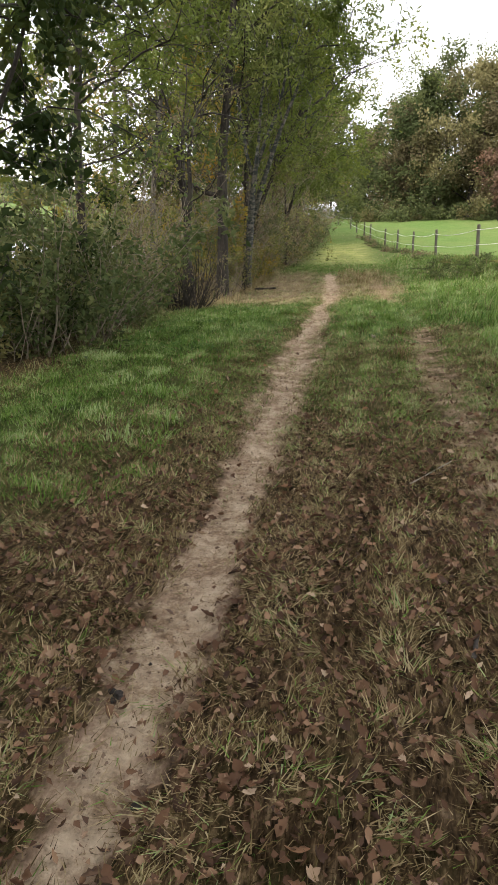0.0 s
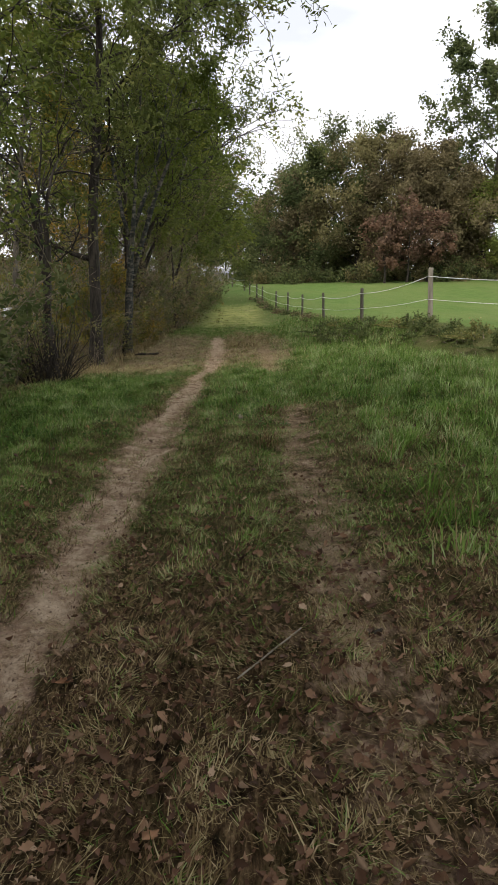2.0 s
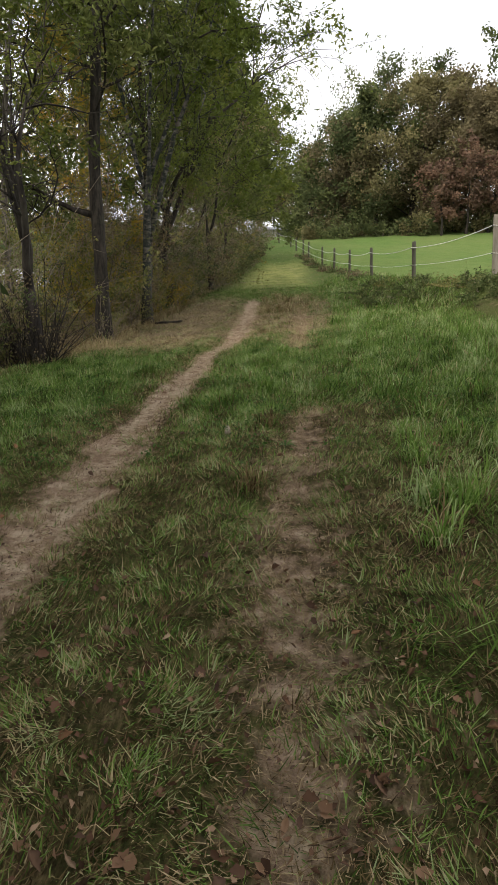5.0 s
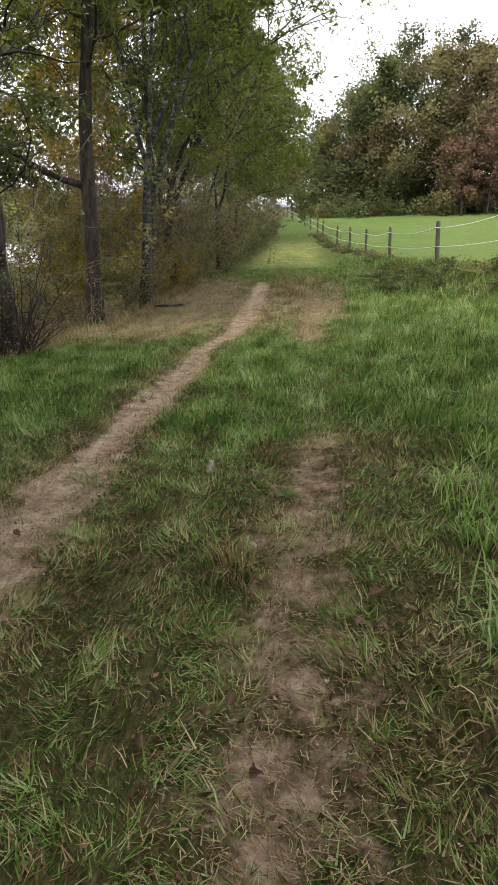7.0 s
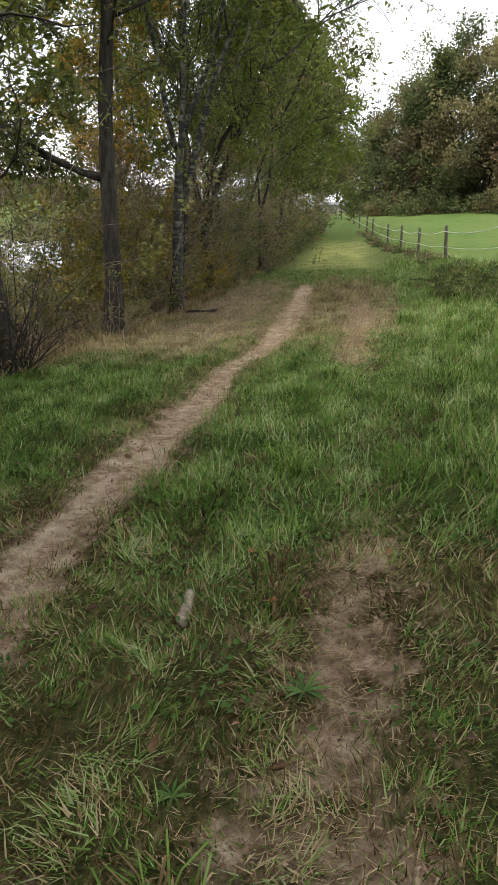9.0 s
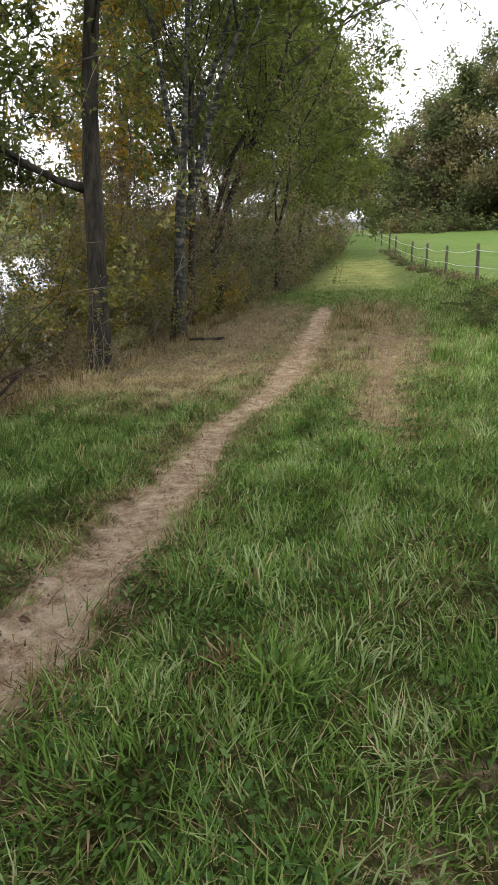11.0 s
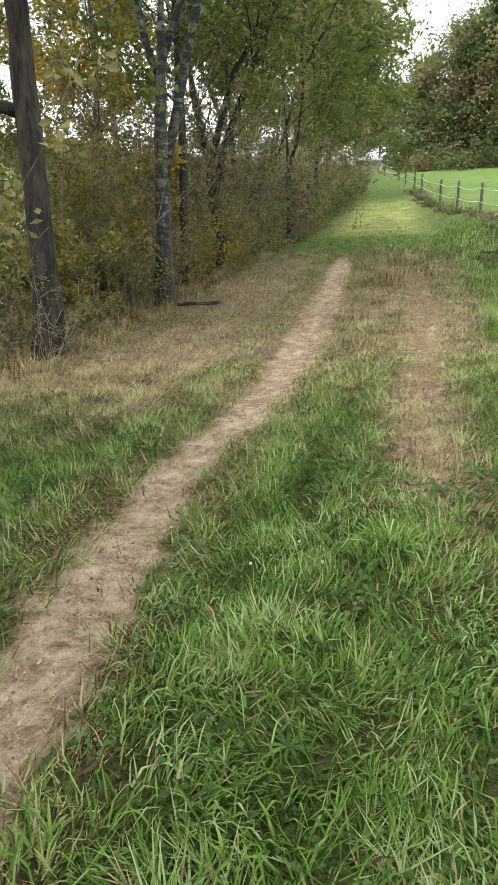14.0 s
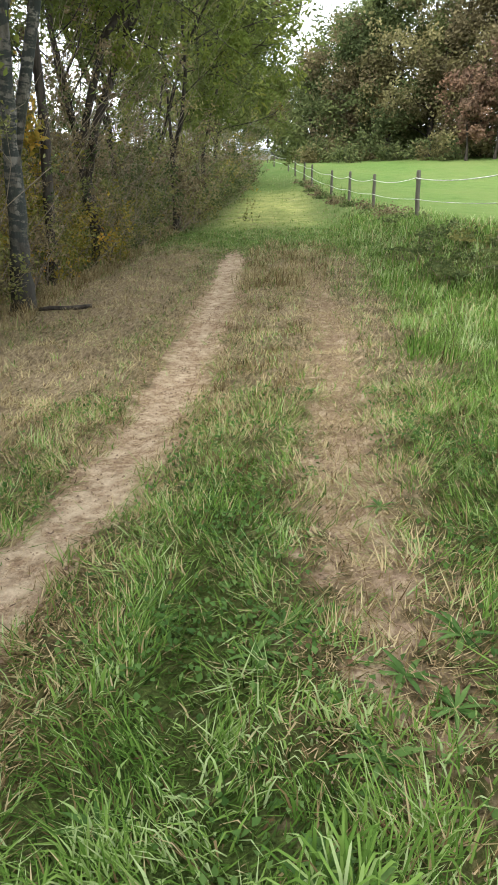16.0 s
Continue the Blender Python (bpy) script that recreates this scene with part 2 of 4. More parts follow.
PLASTIC = plain_mat("black_insulator", (0.02, 0.02, 0.02), (0.05, 0.05, 0.05), 0.4)
WATER = water_mat()
SHED_WALL = plain_mat("pale_render", (0.28, 0.27, 0.25), (0.36, 0.35, 0.32), 0.9, 2)
SHED_ROOF = plain_mat("grey_sheet_roof", (0.20, 0.21, 0.23), (0.28, 0.29, 0.31), 0.5, 2)
SHED_DOOR = plain_mat("dark_door", (0.06, 0.06, 0.06), (0.10, 0.09, 0.08), 0.7, 4)

# ---------------------------------------------------------------- mesh helpers


def mesh_from(name, verts, tris, mat, attrs=()):
    """One mesh from numpy arrays of vertices and triangles, with float attributes on its points."""
    me = bpy.data.meshes.new(name)
    v, f = np.asarray(verts, np.float32), np.asarray(tris, np.int32)
    me.vertices.add(len(v)), me.loops.add(f.size), me.polygons.add(len(f))
    me.vertices.foreach_set("co", v.ravel())
    me.loops.foreach_set("vertex_index", f.ravel())
    me.polygons.foreach_set("loop_start", np.arange(len(f), dtype=np.int32) * f.shape[1])
    me.update(calc_edges=True)
    for key, values in attrs:
        me.attributes.new(key, "FLOAT", "POINT").data.foreach_set("value", np.asarray(values, np.float32))
    me.materials.append(mat)
    return me


def part(name, data, parent, label=""):
    ob = new(name, data)
    ob.parent = parent
    return tagged(ob, label)


def bm_mesh(name, bm, mat):
    me = bpy.data.meshes.new(name)
    bm.to_mesh(me)
    bm.free()
    me.materials.append(mat)
    return me


class Tubes:
    """Gathers tapered tubes into one mesh."""

    def __init__(self):
        self.v, self.f, self.n = [], [], 0

    def add(self, pts, rad, sides):
        pts, rad = np.asarray(pts, float), np.asarray(rad, float)
        d = np.gradient(pts, axis=0)
        d /= np.linalg.norm(d, axis=1)[:, None] + 1e-9
        ref = np.array([1.0, 0, 0]) if abs(d[0, 2]) > 0.7 else np.array([0, 0, 1.0])
        a = np.cross(d, ref)
        a /= np.linalg.norm(a, axis=1)[:, None] + 1e-9
        b = np.cross(d, a)
        ang = np.arange(sides) * 2 * math.pi / sides
        ring = pts[:, None] + rad[:, None, None] * (np.cos(ang)[None, :, None] * a[:, None] + np.sin(ang)[None, :, None] * b[:, None])
        k = len(pts)
        self.v.append(ring.reshape(-1, 3))
        i = (np.arange(k - 1)[:, None] * sides + np.arange(sides)[None]).ravel() + self.n
        j = (np.arange(k - 1)[:, None] * sides + (np.arange(sides)[None] + 1) % sides).ravel() + self.n
        self.f.append(np.stack([i, j, j + sides], 1))
        self.f.append(np.stack([i, j + sides, i + sides], 1))
        self.f.append(np.array([[self.n, self.n + q + 1, self.n + q] for q in range(1, sides - 1)]))
        cap = self.n + (k - 1) * sides
        self.f.append(np.array([[cap, cap + s, cap + s + 1] for s in range(1, sides - 1)]))
        self.n += k * sides

    def mesh(self, name, mat):
        return mesh_from(name, np.concatenate(self.v), np.concatenate(self.f), mat)


def unit(v):
    return v / (np.linalg.norm(v, axis=-1, keepdims=True) + 1e-9)


def leaf_mesh(name, rng, centres, length, width, mat, droop=0.0, tone=None, level=0.0):
    """Folded pointed leaves, two faces on each side of the midrib, at the given centres."""
    n = len(centres)
    ax = unit(rng.normal(size=(n, 3)) * (1, 1, 0.7) + (0, 0, -droop))
    nr = rng.normal(size=(n, 3)) + (0, 0, level)
    side = unit(np.cross(ax, nr))
    up = unit(np.cross(side, ax))
    ln = (length * rng.uniform(0.65, 1.3, n))[:, None]
    wd = (width * rng.uniform(0.7, 1.25, n))[:, None]
    base, tip = centres - ax * ln * 0.5, centres + ax * ln * 0.5 - up * ln * 0.12
    mid = centres - ax * ln * 0.05
    left, right = mid + side * wd * 0.5 + up * wd * 0.22, mid - side * wd * 0.5 + up * wd * 0.22
    v = np.stack([base, left, tip, right], 1).reshape(-1, 3)
    o = np.arange(n)[:, None] * 4
    f = np.concatenate([o + [0, 2, 1], o + [0, 3, 2]])
    t = rng.uniform(0, 1, n) if tone is None else np.clip(tone, 0, 1)
    return mesh_from(name, v, f, mat, [("tone", np.repeat(t, 4))])


def wander(rng, p, d, length, steps, wobble, lift):
    pts, d = [np.array(p, float)], np.array(d, float)
    for _ in range(steps):
        d = unit(d + rng.normal(size=3) * wobble + (0, 0, lift))
        pts.append(pts[-1] + d * length / steps)
    return np.array(pts), d


# ---------------------------------------------------------------- terrain


def smooth(a, b, v):
    t = np.clip((v - a) / (b - a), 0, 1)
    return t * t * (3 - 2 * t)


LINE_Y = [-60, -5, 5, 9, 11.5, 13, 14.5, 16.6, 19, 22, 30, 40, 52, 66, 82, 100, 140, 300, 3000]
LINE_Z = [0, 0, 0.02, 0.03, 0.0, -0.08, -0.19, -0.31, -0.43, -0.47, -0.50, -0.42, 0.0, 0.65, 1.2, 1.6, 2.2, 4, 9]
FENCE_Y = [-60, 0, 12, 17, 19.8, 23.4, 30.5, 37, 40.8, 44.5, 51.8, 56.5, 66, 75, 95]
FENCE_X = [30, 13, 8.4, 6.45, 5.55, 4.4, 4.0, 3.62, 3.1, 2.6, 1.9, 1.55, 0.5, -0.8, -3]
BANK_Y = [0, 12, 18, 19.8, 23.4, 31.5, 43, 60, 90]
BANK_H = [0.35, 0.45, 0.62, 0.80, 0.70, 0.38, 0.25, 0.1, 0]
RUT_Y = [-5, 2, 4, 6, 8, 9.6, 11.9, 13, 14.4, 15.2, 16.1, 18.3, 20.5, 23, 26, 40, 60]
RUT_X = [-0.25, -0.16, -0.08, -0.07, -0.05, -0.03, 0.06, 0.03, -0.08, -0.02, 0.08, 0.09, 0.03, 0.0, -0.16, -0.7, -1.4]


def waves(x, y, scale, seed):
    """Soft irregular hills and hollows, about -1 to 1."""
    rng = np.random.RandomState(seed)
    z = 0
    for k in range(6):
        a, f, p = rng.uniform(0, 6.28), rng.uniform(0.6, 1.9) / scale, rng.uniform(0, 6.28)
        z = z + np.sin((x * math.cos(a) + y * math.sin(a)) * f * 6.28 + p)
    return z / 3.0


def rut_left(y):
    return np.interp(y, RUT_Y, RUT_X)


def rut_right(y):
    return 1.37 + 0.05 * np.sin(y * 0.7) - smooth(24, 60, y) * 1.6


def ground(x, y):
    x, y = np.asarray(x, float), np.asarray(y, float)
    z = np.interp(y, LINE_Y, LINE_Z)
    near = 1 - smooth(26, 50, y)
    k = smooth(17, 24, y)
    slope = 0.145 * (1 - k) + 0.06 * k
    z = z + np.where(x > 0.5, np.minimum(x - 0.5, 3.0) * slope * near, np.maximum(x - 0.5, -4.0) * 0.075 * (1 - smooth(60, 90, y)))
    f = np.interp(y, FENCE_Y, FENCE_X)
    z = z + smooth(-1.9, -0.2, x - f) * np.interp(y, BANK_Y, BANK_H)
    z = z + np.minimum(np.maximum(x - f, 0), 60) * 0.012
    z = z + smooth(38, 82, y) * np.minimum(np.maximum(x - f, 0), 40) * 0.055
    z = z - smooth(4.0, 8.5, -x) * 2.6 * (1 - smooth(48, 56, -x) * 0.45 - smooth(150, 300, y) * 0.3)
    z = z + smooth(280, 700, -x) * 34 * (1 + 0.25 * waves(x, y, 420, 3)) + smooth(200, 900, y) * 12 * smooth(-80, 80, x)
    close = smooth(-14, -4, x) * (1 - smooth(14, 30, x)) * (1 - smooth(60, 90, y))
    z = z + close * (0.022 * waves(x, y, 1.3, 5) + 0.012 * waves(x, y, 0.45, 6))
    for c, w, d in ((rut_left(y), 0.26, 0.05), (rut_right(y), 0.24, 0.04)):
        z = z - d * np.exp(-((x - c) / w) ** 2) * (1 - smooth(24, 32, y))
    return z


def bare_of(x, y):
    """How bare the soil is, 0 to 1."""
    l = np.exp(-((x - rut_left(y)) / (0.165 + 0.03 * smooth(10, 13, y) + 0.045 * waves(0 * x, y, 2.2, 8) + 0.035 * smooth(14, 17, y) + 0.07 * smooth(4, 5.5, y) * (1 - smooth(8.5, 10.5, y)))) ** 2) * (1 - smooth(25, 30, y)) * np.interp(y, [1.6, 2.8, 3.6, 5.2, 9.2, 11.0], [0.55, 0.9, 1, 0.62, 0.66, 1])
    band = np.interp(y, [-5, 3, 5, 8, 9.8, 10.8, 13.4, 14.3, 15, 21, 24, 26], [0.20, 0.25, 0.36, 0.37, 0.32, 0.03, 0.03, 0.34, 0.44, 0.46, 0.36, 0])
    r = np.exp(-((x - rut_right(y)) / 0.27) ** 2) * band
    far = np.exp(-(((x - 0.2) / 1.2) ** 2 + ((y - 33) / 5.0) ** 2)) * 0.12
    return np.clip(l + r + far, 0, 1)


def dry_of(x, y):
    """How withered the grass is, 0 to 1."""
    p = waves(x, y, 2.6, 11)
    start = 1.05 - smooth(2.6, 7.5, y) * 0.55 - smooth(8.5, 11.5, y) * 0.42
    start = start - smooth(0.6, 2.2, -x) * smooth(2.8, 4.5, y) * 0.75 - smooth(1.9, 2.8, x) * smooth(4.0, 6.0, y) * 0.55
    side = smooth(14.0, 16.5, y) * (1 - smooth(25, 33, y)) * smooth(-0.1, -1.0, x - 0.0) * 0.95
    centre = smooth(15.0, 18.5, y) * (1 - smooth(24, 31, y)) * (1 - smooth(1.9, 2.6, x)) * 0.72
    ruts = 0.8 * np.interp(y, [9.6, 10.8, 13.6, 14.3], [1, 0.25, 0.15, 1]) * np.exp(-((x - rut_right(y)) / 0.33) ** 2) * (1 - smooth(25, 30, y)) + 0.8 * np.exp(-((x - rut_left(y)) / 0.42) ** 2) * (1 - smooth(25, 30, y))
    far = smooth(33, 37, y) * (1 - smooth(42, 52, y)) * 0.30
    hedge = smooth(-2.2, -3.0, x) * 0.8
    return np.clip(np.maximum.reduce([start, side, centre, ruts, far + 0 * x, hedge]) + p * 0.16, 0, 1)


def axis(stops):
    """Coordinates with the given spacing between the given places."""
    out = [stops[0][0]]
    for (a, step), (b, _) in zip(stops, stops[1:]):
        n = max(1, round((b - a) / step))
        out += [a + (b - a) * (k + 1) / n for k in range(n)]
    return np.array(out)


def build_ground():
    xs = axis([(-3000, 300), (-900, 60), (-300, 20), (-60, 3), (-12, 0.4), (-4, 0.12), (6, 0.3), (12, 1.0), (30, 5), (100, 40), (500, 300), (3000, 1)])
    ys = axis([(-900, 150), (-150, 15), (-15, 1), (0, 0.11), (24, 0.35), (50, 0.8), (100, 4), (180, 20), (500, 100), (1500, 500), (3500, 1)])
    x, y = np.meshgrid(xs, ys)
    x, y = x.ravel(), y.ravel()
    z = ground(x, y)
    w, h = len(xs), len(ys)
    i = (np.arange(h - 1)[:, None] * w + np.arange(w - 1)[None]).ravel()
    quads = np.stack([i, i + 1, i + 1 + w, i + w], 1)
    f = np.interp(y, FENCE_Y, FENCE_X)
    field = np.clip(smooth(-0.1, 0.7, x - f) + smooth(50, 75, y) * smooth(-6, -3, x) * 0.85 + smooth(45, 60, -x) * 0.8 + smooth(27.5, 31, y) * smooth(-2.6, -0.8, x) * 0.75, 0, 1)
    me = mesh_from("ground", np.stack([x, y, z], 1), quads, GROUND,
                   [("bare", bare_of(x, y)), ("dry", dry_of(x, y) * (1 - smooth(60, 80, y))), ("field", field), ("tan", dry_of(x, y) * smooth(13.5, 16.5, y) * (1 - smooth(60, 80, y)) * 0.9), ("pale", np.exp(-((x - 0.2) / 1.6) ** 4) * smooth(31, 37, y) * (1 - smooth(44, 54, y)) * 1.0), ("forest", smooth(270, 320, -x))])
    tagged(new("ground", me), "grassy farm track with two worn earth wheel ruts beside a meadow", "ground", kind="structure")
    water = axis([(-62, 6), (-3, 1)]), axis([(-80, 20), (320, 1)])
    x, y = np.meshgrid(*water)
    w, h = x.shape[1], x.shape[0]
    i = (np.arange(h - 1)[:, None] * w + np.arange(w - 1)[None]).ravel()
    me = mesh_from("water", np.stack([x.ravel(), y.ravel(), np.full(x.size, -1.9)], 1), np.stack([i, i + 1, i + 1 + w, i + w], 1), WATER)
    tagged(new("water", me), "still grey lake water reflecting the overcast sky", "lake", kind="structure")


build_ground()

# ---------------------------------------------------------------- trees


def tree(label, x, y, height, radius, seed, bark, leaf, leaves, size=(0.09, 0.035), first=0.3, limbs=14, spread=0.42, lean=(0, 0), toward=(0, 0),
         rise=0.35, droop=0.3, sides=9, twigs=4, fork=0, puff=0.16, clump=0.8, stems=(), name="tree", group="trees along the lake shore", low=0.0, far=False):
    """A tapered trunk, limbs that carry branches and twigs, and a crown of single leaves round the twigs."""
    rng = np.random.RandomState(seed)
    root = tagged(new(name), label, "tree", group)
    gz = float(ground(x, y)) - 0.05
    root.matrix_basis = pose(x, y, gz)
    steps = 14
    pts, _ = wander(rng, (0, 0, 0), unit(np.array([lean[0], lean[1], 1.0])), height, steps, 0.05, 0.12)
    s = np.linspace(0, 1, steps + 1)
    rad = radius * (1 - s * 0.93) * (1 + 0.45 * np.exp(-s * height / 0.18))
    if fork:
        rad = rad * (1 - 0.5 * smooth(first, first + 0.12, s))
    fine_s = np.linspace(0, 1, 40) ** 1.5
    path3 = np.stack([np.interp(fine_s, s, pts[:, k]) for k in range(3)], 1) + rng.normal(size=(40, 3)) * radius * 0.05
    trunk = Tubes()
    trunk.add(path3, np.interp(fine_s, s, rad) * rng.uniform(0.93, 1.07, 40), sides)
    tips, brush = [], Tubes()
    starts = []
    for k in range(limbs):
        u = first + (0.97 - first) * (k + rng.uniform(0, 0.9)) / limbs
        starts.append((u, rng.uniform(0, 6.28) if k else 1.0))
    turn = rng.uniform(0, 6.28)
    for k, (u, _) in enumerate(starts):
        p = np.array([np.interp(u, s, pts[:, q]) for q in range(3)])
        turn += 2.4 + rng.uniform(-0.5, 0.5)
        d = np.array([math.cos(turn) + toward[0], math.sin(turn) + toward[1], rise + rng.uniform(-0.15, 0.35)])
        shape = math.sin(math.pi * min(1, 0.25 + 0.75 * (u - first) / (1 - first + 1e-6))) ** 0.7
        ln = height * spread * max(0.28, shape) * rng.uniform(0.75, 1.15)
        r0 = float(np.interp(u, s, rad)) * rng.uniform(0.22, 0.36)
        if k < fork:
            d, ln, r0 = d * (0.45, 0.45, 1) + (0, 0, 1.0), height * (1 - u) * 0.9, radius * (1 - u) * rng.uniform(0.62, 0.82)
        if k < len(stems):
            u, d, ln, r0 = stems[k]
            d, p = np.array(d, float), np.array([np.interp(u, s, pts[:, q]) for q in range(3)])
        lp, _ = wander(rng, p, unit(d), ln, 7, 0.09 if k < len(stems) else 0.16, 0.04)
        wood = Tubes()
        wood.add(lp, np.linspace(r0, max(0.012, r0 * 0.15), 8), 4 if far else 7 if k < len(stems) else 6)
        for b in range(6):
            v = rng.uniform(0.22, 1.0)
            q = np.array([np.interp(v, np.linspace(0, 1, 8), lp[:, c]) for c in range(3)])
            bd = unit(rng.normal(size=3) * (1, 1, 0.5) + unit(d) * 0.7 + (0, 0, 0.1))
            bl = ln * rng.uniform(0.25, 0.5)
            bp, _ = wander(rng, q, bd, bl, 4, 0.22, 0.0 - droop * 0.15)
            brush.add(bp, np.linspace(max(0.01, r0 * 0.3), 0.006, 5), 3)
            for w in range(twigs):
                q2 = bp[rng.randint(1, 5)]
                td = unit(rng.normal(size=3) + bd * 0.5 + (0, 0, -droop))
                tp, _ = wander(rng, q2, td, bl * rng.uniform(0.3, 0.7), 3, 0.2, -droop * 0.3)
                if not far:
                    brush.add(tp, np.linspace(0.008, 0.004, 4), 3)
                tips.append(tp)
        part("limb", wood.mesh("limb", bark), root)
    part("trunk", trunk.mesh("trunk", bark), root)
    tagged(part("brushwood", brush.mesh("brushwood", bark), root), kind="stuff")
    tips = np.array(tips)
    if low:
        tips = tips[tips[:, :, 2].mean(1) > low]
    if leaves:
        share = rng.gamma(clump, 1.0, len(tips)) + 0.02
        pick = rng.choice(len(tips), leaves, p=share / share.sum())
        a = rng.uniform(0, 3, leaves)
        i0 = np.minimum(a.astype(int), 2)
        fr = (a - i0)[:, None]
        c = tips[pick, i0] * (1 - fr) + tips[pick, i0 + 1] * fr
        c = c + rng.normal(size=(leaves, 3)) * puff * 0.62
        bough = rng.uniform(0, 1, len(tips) // 12 + 1)[pick // 12]
        tone = np.clip(bough * 0.4 + rng.uniform(0, 1, len(tips))[pick] * 0.3 + rng.uniform(0, 1, leaves) * 0.3, 0, 1)
        part("crown", leaf_mesh("crown", rng, c, size[0], size[1], leaf, droop * 1.2, tone), root)
    return root


def shrub(label, x, y, height, wide, seed, leaf, leaves, stems=34, size=(0.05, 0.025), name="shrub", group="thicket below the trees", upright=1.0, twig=TWIG, thick=0.009):
    """Many thin arching stems from one stool, with side twigs and small leaves."""
    rng = np.random.RandomState(seed)
    root = tagged(new(name), label, "shrub", group)
    root.matrix_basis = pose(x, y, float(ground(x, y)) - 0.04)
    wood, spots = Tubes(), []
    for _ in range(stems):
        a, r = rng.uniform(0, 6.28), wide * math.sqrt(rng.uniform(0, 1)) * 0.7
        p = np.array([r * math.cos(a), r * math.sin(a) * 1.3, 0])
        p[2] = float(ground(x + p[0], y + p[1]) - ground(x, y))
        d = unit(np.array([math.cos(a) * 0.35, math.sin(a) * 0.35, upright]) + rng.normal(size=3) * 0.25)
        ln = height * rng.uniform(0.4, 1.0) * (1.75 if rng.uniform() < 0.22 and height > 0.9 else 1.0)
        sp, _ = wander(rng, p, d, ln, 6, 0.13, 0.0)
        r0 = thick * rng.uniform(0.6, 1.8)
        wood.add(sp, np.linspace(r0, 0.003, 7), 3)
        spots.append(sp[2:])
        for _ in range(3):
            q = sp[rng.randint(1, 7)]
            tp, _ = wander(rng, q, unit(d + rng.normal(size=3) * 0.9), ln * rng.uniform(0.15, 0.4), 3, 0.25, -0.02)
            wood.add(tp, np.linspace(0.0045, 0.002, 4), 3)
            spots.append(tp)
    tagged(part("brushwood", wood.mesh("brushwood", twig), root), kind="stuff")
    pool = np.concatenate(spots)
    sprays = pool[rng.randint(0, len(pool), max(8, leaves // 14))] + rng.normal(size=(max(8, leaves // 14), 3)) * 0.05
    spray = rng.randint(0, len(sprays), leaves)
    c = sprays[spray] + rng.normal(size=(leaves, 3)) * 0.055 * (size[0] / 0.06)
    c[:, 2] = np.maximum(c[:, 2], 0.03)
    tagged(part("foliage", leaf_mesh("foliage", rng, c, size[0], size[1], leaf, 0.2, rng.uniform(0, 1, len(sprays))[spray] * 0.6 + rng.uniform(0, 0.4, leaves)), root), kind="stuff")
    return root


